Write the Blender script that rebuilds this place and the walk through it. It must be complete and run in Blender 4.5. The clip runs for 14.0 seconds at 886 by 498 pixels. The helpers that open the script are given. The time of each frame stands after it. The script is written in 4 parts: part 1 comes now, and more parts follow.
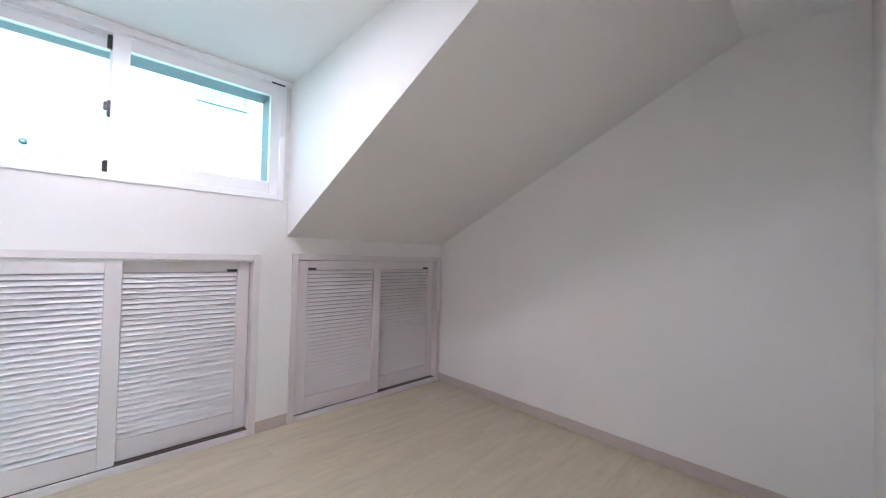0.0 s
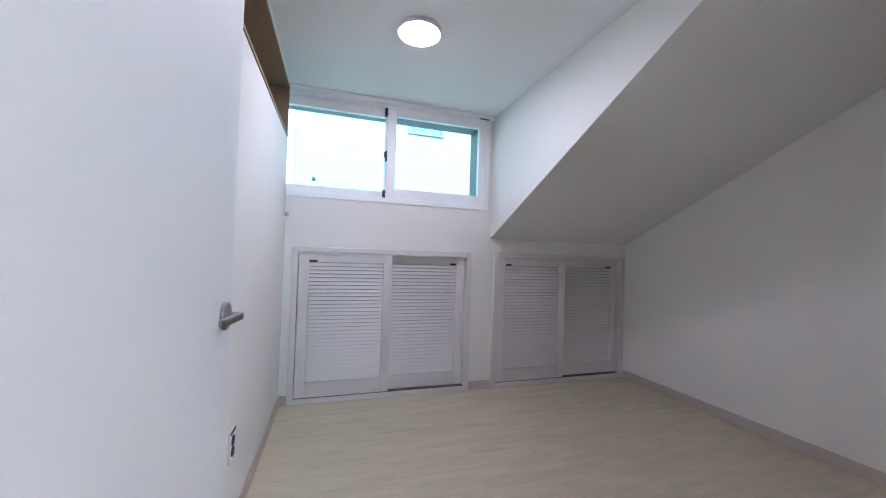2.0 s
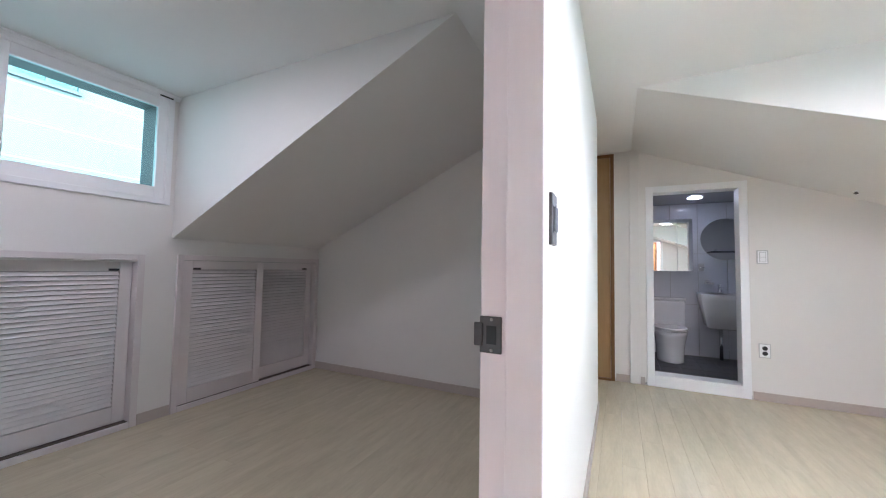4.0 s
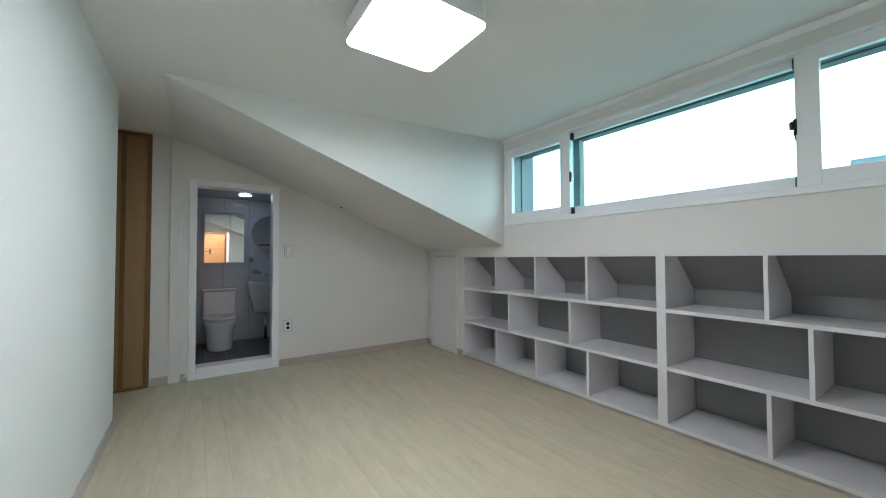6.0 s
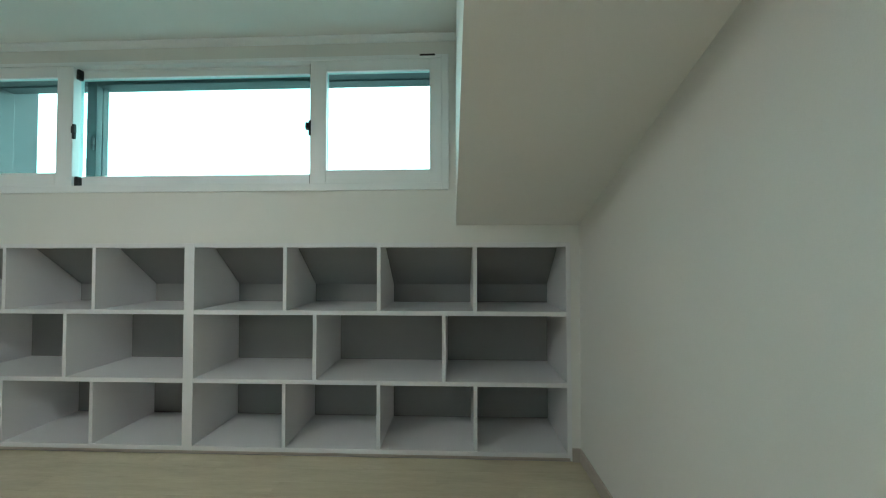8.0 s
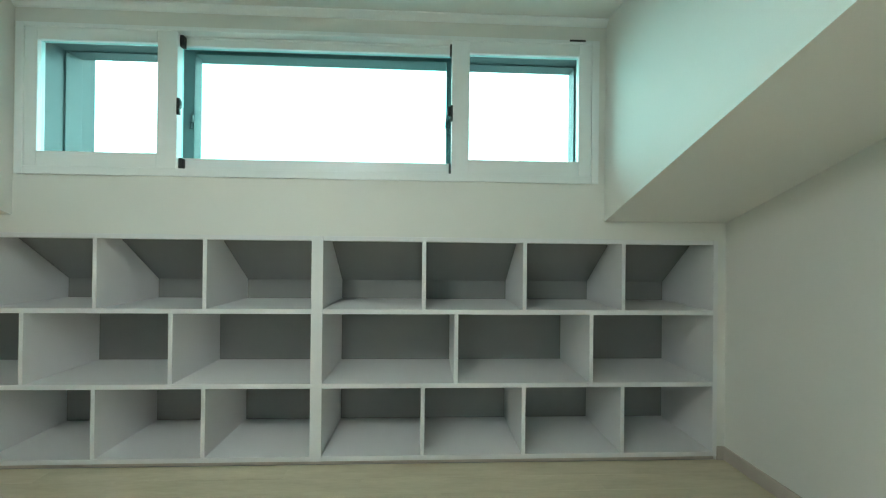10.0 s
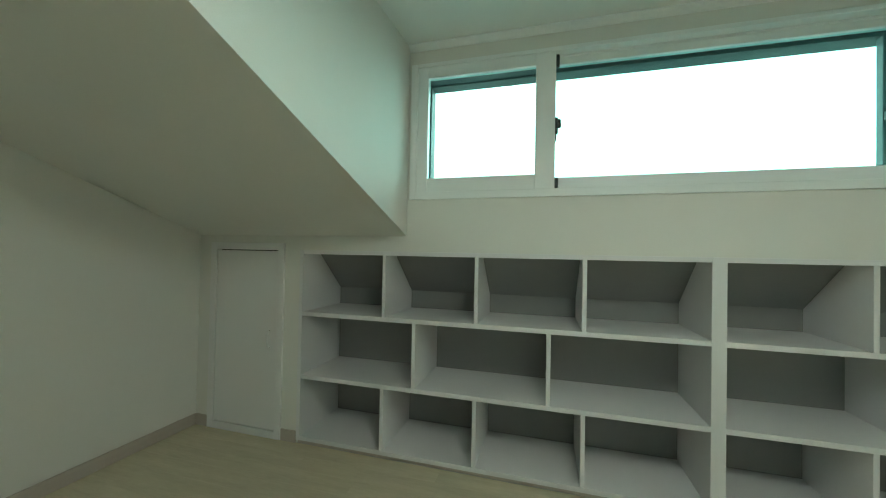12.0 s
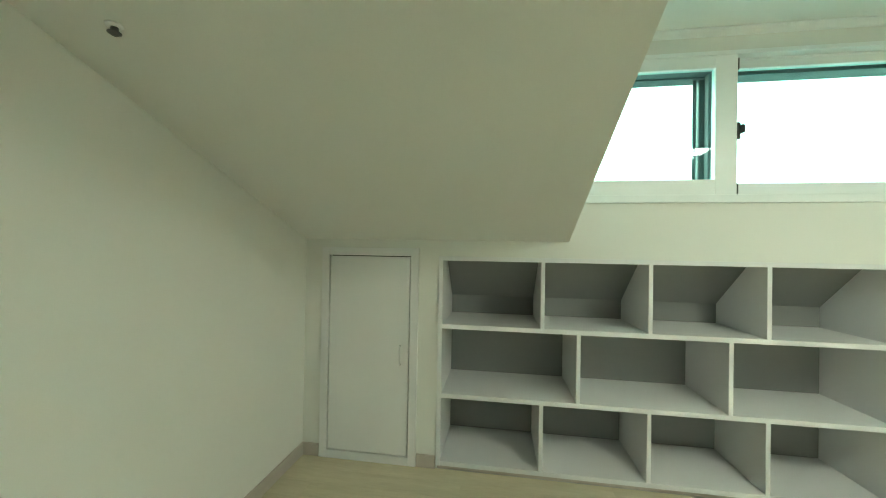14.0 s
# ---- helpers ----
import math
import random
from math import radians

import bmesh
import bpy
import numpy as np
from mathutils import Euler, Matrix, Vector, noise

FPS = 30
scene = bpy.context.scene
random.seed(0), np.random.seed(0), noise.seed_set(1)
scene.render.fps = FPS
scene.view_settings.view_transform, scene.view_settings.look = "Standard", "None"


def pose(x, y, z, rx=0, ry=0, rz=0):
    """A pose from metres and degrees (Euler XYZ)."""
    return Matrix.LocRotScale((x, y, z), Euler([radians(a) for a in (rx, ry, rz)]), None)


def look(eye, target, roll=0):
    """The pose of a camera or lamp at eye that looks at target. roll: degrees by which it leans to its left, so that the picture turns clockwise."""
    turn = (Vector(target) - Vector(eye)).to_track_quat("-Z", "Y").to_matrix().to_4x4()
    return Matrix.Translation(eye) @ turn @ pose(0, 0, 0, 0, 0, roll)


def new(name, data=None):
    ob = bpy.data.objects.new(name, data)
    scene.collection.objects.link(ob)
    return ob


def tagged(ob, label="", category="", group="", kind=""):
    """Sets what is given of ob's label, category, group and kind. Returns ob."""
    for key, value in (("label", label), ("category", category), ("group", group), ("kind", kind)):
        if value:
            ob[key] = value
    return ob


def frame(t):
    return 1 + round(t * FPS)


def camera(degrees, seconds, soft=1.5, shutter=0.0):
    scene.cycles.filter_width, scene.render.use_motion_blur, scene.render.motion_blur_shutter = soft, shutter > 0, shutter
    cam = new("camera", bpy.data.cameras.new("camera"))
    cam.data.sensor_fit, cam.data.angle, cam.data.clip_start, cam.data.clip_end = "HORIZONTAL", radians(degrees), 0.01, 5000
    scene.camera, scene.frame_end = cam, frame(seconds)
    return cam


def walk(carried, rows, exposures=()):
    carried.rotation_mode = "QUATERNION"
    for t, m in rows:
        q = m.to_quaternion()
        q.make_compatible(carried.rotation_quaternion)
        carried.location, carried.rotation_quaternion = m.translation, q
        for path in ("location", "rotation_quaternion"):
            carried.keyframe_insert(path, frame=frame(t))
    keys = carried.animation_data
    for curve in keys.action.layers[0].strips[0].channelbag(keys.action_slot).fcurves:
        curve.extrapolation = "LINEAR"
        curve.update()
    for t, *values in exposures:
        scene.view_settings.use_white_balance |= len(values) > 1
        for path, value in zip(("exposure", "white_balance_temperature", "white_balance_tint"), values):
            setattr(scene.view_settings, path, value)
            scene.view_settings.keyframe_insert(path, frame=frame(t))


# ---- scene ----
cam = camera(101.3, 14.0, soft=1.1)
PATH = [
    (0, (2.018, 3.482, 1.21), (3.398, 4.929, 1.258), 1.3),
    (0.5, (1.865, 3.456, 1.211), (2.965, 5.126, 1.248), 1.5),
    (1, (1.758, 3.369, 1.226), (2.586, 5.19, 1.237), 1.9),
    (1.5, (1.694, 3.239, 1.187), (2.354, 5.127, 1.215), 1.8),
    (2, (1.605, 3.15, 1.162), (2.214, 5.054, 1.203), 1.9),
    (2.2, (1.567, 3.139, 1.153), (2.207, 5.033, 1.2), 1.7),
    (4.3, (1.389, 3.023, 1.153), (3.308, 3.577, 1.252), 0.9),
    (4.5, (1.38, 3.0, 1.156), (3.349, 3.34, 1.253), 0.8),
    (5, (1.351, 2.901, 1.172), (3.341, 2.716, 1.258), 0.3),
    (5.5, (1.286, 2.788, 1.177), (3.173, 2.127, 1.249), -0.0),
    (6, (1.244, 2.728, 1.204), (2.9, 1.607, 1.254), -0.2),
    (6.5, (1.151, 2.576, 1.187), (2.455, 1.061, 1.228), -0.4),
    (7, (1.04, 2.417, 1.161), (1.916, 0.62, 1.217), -0.3),
    (7.5, (0.944, 2.25, 1.146), (1.357, 0.295, 1.207), -0.4),
    (7.7, (0.905, 2.165, 1.15), (1.136, 0.179, 1.206), -0.4),
    (9.8, (1.772, 2.0, 1.152), (1.592, 0.008, 1.167), 0.6),
    (10, (1.92, 1.994, 1.167), (1.837, -0.004, 1.174), 0.6),
    (10.5, (2.269, 1.972, 1.2), (2.446, -0.02, 1.207), 0.7),
    (11, (2.607, 2.005, 1.211), (3.016, 0.047, 1.216), 0.8),
    (11.5, (2.945, 2.025, 1.187), (3.46, 0.092, 1.224), 1.0),
    (12, (3.298, 2.009, 1.228), (3.848, 0.086, 1.256), 1.1),
    (12.5, (3.624, 2.084, 1.246), (4.19, 0.167, 1.287), 1.1),
    (13, (3.917, 2.113, 1.241), (4.406, 0.174, 1.276), 1.1),
    (13.5, (4.186, 2.083, 1.234), (4.608, 0.128, 1.272), 1.1),
    (14, (4.481, 2.102, 1.262), (4.787, 0.125, 1.278), 1.0),
]
EXPOSURES = [(0.0, 2.52, 6000, 27), (1.0, 2.06, 5820, 26), (2.2, 1.82, 5780, 26), (4.3, 1.54, 6000, 25), (5.5, 0.95, 5850, 18), (6.5, 0.36, 5950, 7), (7.5, 0.22, 6080, 1), (10.0, 0.68, 6080, -8), (11.0, 0.15, 6250, -10), (12.0, 0.18, 6520, -14), (14.0, 1.1, 7050, -17)]
walk(cam, [(t, look(e, g, r)) for t, e, g, r in PATH], EXPOSURES)

# ---------------------------------------------------------------- world and light
world = bpy.data.worlds.new("sky_world")
scene.world = world
world.use_nodes = True
wt = world.node_tree
sky = wt.nodes.new("ShaderNodeTexSky")
sky.sky_type, sky.sun_disc = "NISHITA", False
sky.sun_elevation, sky.sun_rotation = radians(62), radians(180)
wt.links.new(sky.outputs[0], wt.nodes["Background"].inputs[0])
wt.nodes["Background"].inputs[1].default_value = 0.13
sun = new("sun", bpy.data.lights.new("sun", "SUN"))
sun.data.energy, sun.data.angle, sun.data.color = 0.75, radians(14), (1.0, 0.97, 0.93)
sun.matrix_world = look((2.5, -9.4, 17.7), (2.5, 0, 0))
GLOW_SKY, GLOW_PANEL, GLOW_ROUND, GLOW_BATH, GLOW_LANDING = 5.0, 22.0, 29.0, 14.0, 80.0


# ---------------------------------------------------------------- materials
def material(name, base, rough=0.5, vary=0.06, size=3.0, grain=90.0, bump=0.05, metal=0.0, stretch=(1, 1, 1), pieces=0.0, coat=0.0):
    """A painted or moulded surface: broad stains and fine grain in the colour, fine relief."""
    m = bpy.data.materials.new(name)
    m.use_nodes = True
    nt, b = m.node_tree, m.node_tree.nodes["Principled BSDF"]
    b.inputs["Roughness"].default_value, b.inputs["Metallic"].default_value = rough, metal
    b.inputs["Coat Weight"].default_value = coat
    tc, mp = nt.nodes.new("ShaderNodeTexCoord"), nt.nodes.new("ShaderNodeMapping")
    mp.inputs["Scale"].default_value = stretch
    nt.links.new(tc.outputs["Object"], mp.inputs["Vector"])
    vec = mp.outputs["Vector"]
    info = None
    if pieces:
        info = nt.nodes.new("ShaderNodeObjectInfo")
        add = nt.nodes.new("ShaderNodeVectorMath")
        wide = nt.nodes.new("ShaderNodeMath")
        wide.operation, wide.inputs[1].default_value = "MULTIPLY", 37.0
        nt.links.new(info.outputs["Random"], wide.inputs[0])
        nt.links.new(vec, add.inputs[0])
        nt.links.new(wide.outputs[0], add.inputs[1])
        vec = add.outputs[0]
    broad, fine = nt.nodes.new("ShaderNodeTexNoise"), nt.nodes.new("ShaderNodeTexNoise")
    broad.inputs["Scale"].default_value, broad.inputs["Detail"].default_value = size, 5
    fine.inputs["Scale"].default_value, fine.inputs["Detail"].default_value = grain, 4
    for n in (broad, fine):
        nt.links.new(vec, n.inputs["Vector"])
    mix = nt.nodes.new("ShaderNodeMath")
    mix.operation = "MULTIPLY_ADD"
    mix.inputs[1].default_value = 0.45
    nt.links.new(fine.outputs["Fac"], mix.inputs[0])
    nt.links.new(broad.outputs["Fac"], mix.inputs[2])
    ramp = nt.nodes.new("ShaderNodeValToRGB")
    ramp.color_ramp.elements[0].position, ramp.color_ramp.elements[1].position = 0.45, 1.0
    ramp.color_ramp.elements[0].color = (*[c * (1 - vary) for c in base], 1)
    ramp.color_ramp.elements[1].color = (*[min(c * (1 + vary), 0.95) for c in base], 1)
    nt.links.new(mix.outputs[0], ramp.inputs[0])
    colour = ramp.outputs["Color"]
    if pieces:
        hsv, span = nt.nodes.new("ShaderNodeHueSaturation"), nt.nodes.new("ShaderNodeMapRange")
        span.inputs["To Min"].default_value, span.inputs["To Max"].default_value = 1 - pieces, 1 + pieces
        nt.links.new(info.outputs["Random"], span.inputs["Value"])
        nt.links.new(span.outputs[0], hsv.inputs["Value"])
        nt.links.new(colour, hsv.inputs["Color"])
        colour = hsv.outputs[0]
    nt.links.new(colour, b.inputs["Base Color"])
    if bump:
        bp = nt.nodes.new("ShaderNodeBump")
        bp.inputs["Strength"].default_value, bp.inputs["Distance"].default_value = bump, 0.004
        nt.links.new(fine.outputs["Fac"], bp.inputs["Height"])
        nt.links.new(bp.outputs[0], b.inputs["Normal"])
    return m


def glass_material(name, tint, gloss=1.0):
    m = bpy.data.materials.new(name)
    m.use_nodes = True
    nt = m.node_tree
    nt.nodes.clear()
    out, mix = nt.nodes.new("ShaderNodeOutputMaterial"), nt.nodes.new("ShaderNodeMixShader")
    clear, shine = nt.nodes.new("ShaderNodeBsdfTransparent"), nt.nodes.new("ShaderNodeBsdfGlossy")
    edge, power, span = nt.nodes.new("ShaderNodeLayerWeight"), nt.nodes.new("ShaderNodeMath"), nt.nodes.new("ShaderNodeMapRange")
    clear.inputs[0].default_value = (*tint, 1)
    shine.inputs["Roughness"].default_value = 0.01
    power.operation, power.inputs[1].default_value = "POWER", 4.0
    span.inputs["To Min"].default_value, span.inputs["To Max"].default_value = 0.035, 0.9
    nt.links.new(edge.outputs["Facing"], power.inputs[0])
    nt.links.new(power.outputs[0], span.inputs["Value"])
    nt.links.new(span.outputs[0], mix.inputs[0])
    nt.links.new(clear.outputs[0], mix.inputs[1])
    nt.links.new(shine.outputs[0], mix.inputs[2])
    nt.links.new(mix.outputs[0], out.inputs[0])
    return m


def glow_material(name, colour, strength):
    m = bpy.data.materials.new(name)
    m.use_nodes = True
    b = m.node_tree.nodes["Principled BSDF"]
    b.inputs["Base Color"].default_value = (0.9, 0.9, 0.9, 1)
    b.inputs["Emission Color"].default_value, b.inputs["Emission Strength"].default_value = (*colour, 1), strength
    return m


WALLPAPER = material("wallpaper", (0.775, 0.762, 0.738), 0.75, 0.025, 1.3, 260, 0.12)
CEILING_PAPER = material("ceiling_paper", (0.80, 0.80, 0.785), 0.8, 0.02, 1.1, 220, 0.10)
OAK = material("pale_oak_laminate", (0.585, 0.525, 0.385), 0.24, 0.105, 8, 45, 0.02, stretch=(0.36, 2.0, 1), pieces=0.010)
BASE = material("beige_base_film", (0.50, 0.435, 0.395), 0.45, 0.05, 4, 80, 0.03, stretch=(0.3, 0.3, 1))
PVC = material("white_pvc", (0.87, 0.885, 0.90), 0.32, 0.02, 2, 70, 0.015)
MELAMINE = material("white_melamine", (0.76, 0.75, 0.77), 0.38, 0.02, 2, 150, 0.02)
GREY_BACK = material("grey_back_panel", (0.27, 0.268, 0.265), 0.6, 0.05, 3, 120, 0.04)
LOUVRE = material("louvre_paint", (0.69, 0.64, 0.638), 0.42, 0.03, 3, 100, 0.03)
# Lighter than the frame: light caught by the tilted slats is put into the colour.
LOUVRE_SLAT_LIT = material("louvre_slat_lit", (0.78, 0.745, 0.745), 0.36, 0.02, 3, 100, 0.02)
# Darker than the louvre paint: shade of the closet behind is put into it.
LOUVRE_GAP_SHADE = material("louvre_gap_shade", (0.42, 0.40, 0.40), 0.6, 0.05, 3, 120, 0.04)
ROOM_DOOR_FILM = material("cool_white_door_film", (0.71, 0.715, 0.73), 0.6, 0.015, 1.5, 140, 0.03)
DOOR_FILM = material("white_door_film", (0.80, 0.785, 0.80), 0.6, 0.015, 1.5, 140, 0.03)
JAMB = material("pale_jamb_film", (0.87, 0.81, 0.85), 0.42, 0.03, 2, 60, 0.03, stretch=(1, 1, 0.15))
PLATE_GREY = material("light_grey_plastic", (0.52, 0.52, 0.53), 0.4, 0.03, 4, 100, 0.02)
SWITCH_GREY = material("glossy_grey_plastic", (0.30, 0.305, 0.34), 0.16, 0.03, 4, 100, 0.01)
STEEL = material("satin_steel", (0.36, 0.335, 0.31), 0.28, 0.06, 8, 200, 0.03, metal=1.0)
CHROME = material("chrome", (0.75, 0.76, 0.78), 0.08, 0.02, 4, 80, 0.0, metal=1.0)
DARK_TRACK = material("dark_brown_track", (0.075, 0.052, 0.04), 0.5, 0.1, 6, 120, 0.03)
BLACK = material("black_plastic", (0.018, 0.018, 0.02), 0.4, 0.1, 6, 120, 0.03)
GUNMETAL = material("dark_grey_metal", (0.13, 0.125, 0.125), 0.35, 0.08, 8, 150, 0.03, metal=0.8)
NICHE_WOOD = material("walnut_film", (0.30, 0.205, 0.13), 0.5, 0.20, 5, 45, 0.05, stretch=(1, 0.15, 1.6))
BROWN_FRAME = material("brown_stained_frame", (0.21, 0.105, 0.036), 0.42, 0.18, 5, 45, 0.05, stretch=(1.5, 1.5, 0.12))
BROWN_PANEL = material("brown_wood_panel", (0.34, 0.21, 0.095), 0.45, 0.14, 5, 45, 0.04, stretch=(1.5, 1.5, 0.12))
PINE = material("orange_pine", (0.66, 0.36, 0.14), 0.42, 0.20, 6, 40, 0.04, stretch=(1.5, 0.12, 1.6), pieces=0.08)
CERAMIC = material("white_ceramic", (0.80, 0.80, 0.81), 0.08, 0.01, 2, 60, 0.0, coat=0.4)
TILE_WHITE = material("white_wall_tile", (0.64, 0.655, 0.70), 0.03, 0.03, 3, 60, 0.01, pieces=0.02)
TILE_DARK = material("dark_floor_tile", (0.075, 0.075, 0.08), 0.35, 0.18, 4, 70, 0.05, pieces=0.08)
GROUT = material("grout", (0.42, 0.42, 0.42), 0.8, 0.06, 5, 120, 0.08)
BATH_CEILING = material("glossy_bath_ceiling", (0.42, 0.43, 0.46), 0.05, 0.02, 2, 60, 0.0)
MIRROR = material("mirror_silver", (0.86, 0.88, 0.88), 0.01, 0.0, 2, 50, 0.0, metal=1.0)
OUTER_WALL = material("outer_render", (0.80, 0.81, 0.80), 0.8, 0.05, 0.8, 60, 0.1)
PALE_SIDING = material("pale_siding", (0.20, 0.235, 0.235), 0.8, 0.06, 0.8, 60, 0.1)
# White eave paint given as dark grey: its shade is put into the colour.
SOFFIT = material("shaded_soffit_paint", (0.13, 0.145, 0.15), 0.6, 0.06, 3, 80, 0.04)
ALUMINIUM = material("grey_aluminium", (0.105, 0.12, 0.125), 0.45, 0.05, 4, 120, 0.03)
ROOF_TILE = material("roof_shingle", (0.13, 0.13, 0.135), 0.8, 0.15, 2, 60, 0.2)
GRASS = material("bare_ground", (0.22, 0.21, 0.19), 0.9, 0.2, 0.2, 10, 0.2)
GLASS = glass_material("green_tinted_glass", (0.70, 0.94, 0.935))
CLEAR = glass_material("clear_glass", (0.93, 0.985, 0.98))
PANEL_GLOW = glow_material("led_diffuser", (1.0, 0.97, 0.94), GLOW_PANEL)
ROUND_GLOW = glow_material("led_diffuser_round", (1.0, 0.96, 0.97), GLOW_ROUND)
BATH_GLOW = glow_material("led_diffuser_bath", (0.74, 0.85, 1.0), GLOW_BATH)
LANDING_GLOW = glow_material("led_diffuser_landing", (1.0, 0.91, 0.87), GLOW_LANDING)
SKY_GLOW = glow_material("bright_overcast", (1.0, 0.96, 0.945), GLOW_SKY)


# ---------------------------------------------------------------- mesh helpers
def finish(name, bm, mat, parent=None, smooth=False):
    bmesh.ops.recalc_face_normals(bm, faces=bm.faces)
    me = bpy.data.meshes.new(name)
    bm.to_mesh(me)
    bm.free()
    me.materials.append(mat)
    if smooth:
        me.shade_smooth()
    ob = new(name, me)
    ob.parent = parent
    return ob


def add_box(bm, x0, x1, y0, y1, z0, z1, bevel=0.0, segments=2):
    m = Matrix.LocRotScale(((x0 + x1) / 2, (y0 + y1) / 2, (z0 + z1) / 2), None, (abs(x1 - x0), abs(y1 - y0), abs(z1 - z0)))
    vs = bmesh.ops.create_cube(bm, size=1, matrix=m)["verts"]
    if bevel:
        es = list({e for v in vs for e in v.link_edges})
        bmesh.ops.bevel(bm, geom=es, offset=bevel, segments=segments, affect="EDGES", profile=0.5)


def boxes(name, mat, parent, *dims, bevel=0.0015):
    bm = bmesh.new()
    for d in dims:
        add_box(bm, *d, bevel=bevel)
    return finish(name, bm, mat, parent)


def prism(name, mat, parent, outline, a, b, axis="x", bevel=0.0):
    """An outline in the two other axes, pushed from a to b along the axis."""
    bm = bmesh.new()
    put = {"x": lambda p, q, s: (s, p, q), "y": lambda p, q, s: (p, s, q), "z": lambda p, q, s: (p, q, s)}[axis]
    lo, hi = [[bm.verts.new(put(p, q, s)) for p, q in outline] for s in (a, b)]
    bm.faces.new(lo)
    bm.faces.new(hi[::-1])
    for n in range(len(lo)):
        bm.faces.new((lo[n], lo[n - 1], hi[n - 1], hi[n]))
    if bevel:
        bmesh.ops.bevel(bm, geom=list(bm.edges), offset=bevel, segments=2, affect="EDGES", profile=0.5)
    return finish(name, bm, mat, parent)


def rounded(w, h, r, n=6):
    pts = []
    for cx, cy, a0 in ((w - r, h - r, 0), (r - w, h - r, 90), (r - w, r - h, 180), (w - r, r - h, 270)):
        pts += [(cx + r * math.cos(radians(a0 + 90 * k / n)), cy + r * math.sin(radians(a0 + 90 * k / n))) for k in range(n + 1)]
    return pts


def lathe(name, mat, parent, profile, centre, axis="z", n=40):
    """A turned body: profile rows of (radius, height)."""
    bm = bmesh.new()
    rings = []
    for r, h in profile:
        ring = []
        for k in range(n):
            a = 2 * math.pi * k / n
            p, q = r * math.cos(a), r * math.sin(a)
            v = {"z": (p, q, h), "x": (h, p, q), "y": (p, h, q)}[axis]
            ring.append(bm.verts.new(Vector(v) + Vector(centre)))
        rings.append(ring)
    for lo, hi in zip(rings, rings[1:]):
        for k in range(n):
            bm.faces.new((lo[k - 1], lo[k], hi[k], hi[k - 1]))
    bm.faces.new(rings[0])
    bm.faces.new(rings[-1])
    ob = finish(name, bm, mat, parent)
    for f in ob.data.polygons:
        f.use_smooth = len(f.vertices) == 4
    return ob


def loft(name, mat, parent, rings, smooth=True):
    """Skin over closed rings of places of equal number."""
    bm = bmesh.new()
    rs = [[bm.verts.new(p) for p in ring] for ring in rings]
    for lo, hi in zip(rs, rs[1:]):
        for k in range(len(lo)):
            bm.faces.new((lo[k - 1], lo[k], hi[k], hi[k - 1]))
    bm.faces.new(rs[0])
    bm.faces.new(rs[-1])
    ob = finish(name, bm, mat, parent)
    if smooth:
        for f in ob.data.polygons:
            f.use_smooth = len(f.vertices) == 4
    return ob


def tube(name, mat, parent, places, radius, n=10):
    c = bpy.data.curves.new(name, "CURVE")
    c.dimensions, c.bevel_depth, c.bevel_resolution, c.use_fill_caps = "3D", radius, 3, True
    sp = c.splines.new("POLY")
    sp.points.add(len(places) - 1)
    for p, q in zip(sp.points, places):
        p.co = (*q, 1)
    tmp = bpy.data.objects.new(name, c)
    me = bpy.data.meshes.new_from_object(tmp)
    bpy.data.objects.remove(tmp)
    me.materials.clear()
    me.materials.append(mat)
    me.shade_smooth()
    ob = new(name, me)
    ob.parent = parent
    return ob


def wall(name, mat, along, face, back, u0, u1, z0, z1, holes=()):
    """A wall along x or y between two depths, with holes (u0, u1, z0, z1) right through it."""
    us = sorted({u0, u1, *[h[0] for h in holes], *[h[1] for h in holes]})
    zs = sorted({z0, z1, *[h[2] for h in holes], *[h[3] for h in holes]})
    us, zs = [u for u in us if u0 <= u <= u1], [z for z in zs if z0 <= z <= z1]
    bm, made = bmesh.new(), {}

    def vert(u, z, d):
        key = (u, z, d)
        if key not in made:
            made[key] = bm.verts.new((u, d, z) if along == "x" else (d, u, z))
        return made[key]

    def solid(i, j):
        if not (0 <= i < len(us) - 1 and 0 <= j < len(zs) - 1):
            return False
        cu, cz = (us[i] + us[i + 1]) / 2, (zs[j] + zs[j + 1]) / 2
        return not any(h[0] < cu < h[1] and h[2] < cz < h[3] for h in holes)

    for i in range(len(us) - 1):
        for j in range(len(zs) - 1):
            if not solid(i, j):
                continue
            a, b, c, d = us[i], us[i + 1], zs[j], zs[j + 1]
            for s in (face, back):
                bm.faces.new([vert(a, c, s), vert(b, c, s), vert(b, d, s), vert(a, d, s)])
            for ni, nj, p, q in ((i - 1, j, (a, c), (a, d)), (i + 1, j, (b, c), (b, d)), (i, j - 1, (a, c), (b, c)), (i, j + 1, (a, d), (b, d))):
                if not solid(ni, nj):
                    bm.faces.new([vert(*p, face), vert(*q, face), vert(*q, back), vert(*p, back)])
    return tagged(finish(name, bm, mat), kind="structure")


def empty(name, label, category, group="", kind=""):
    ob = new(name)
    ob.empty_display_size = 0.1
    return tagged(ob, label, category, group, kind)


def ring_boxes(x0, x1, z0, z1, y0, y1, w, low=None, high=None):
    """Four bars of a frame in the xz plane: two uprights and two rails between them."""
    low, high = low or w, high or w
    return [(x0, x0 + w, y0, y1, z0, z1), (x1 - w, x1, y0, y1, z0, z1), (x0 + w, x1 - w, y0, y1, z0, z0 + low), (x0 + w, x1 - w, y0, y1, z1 - high, z1)]


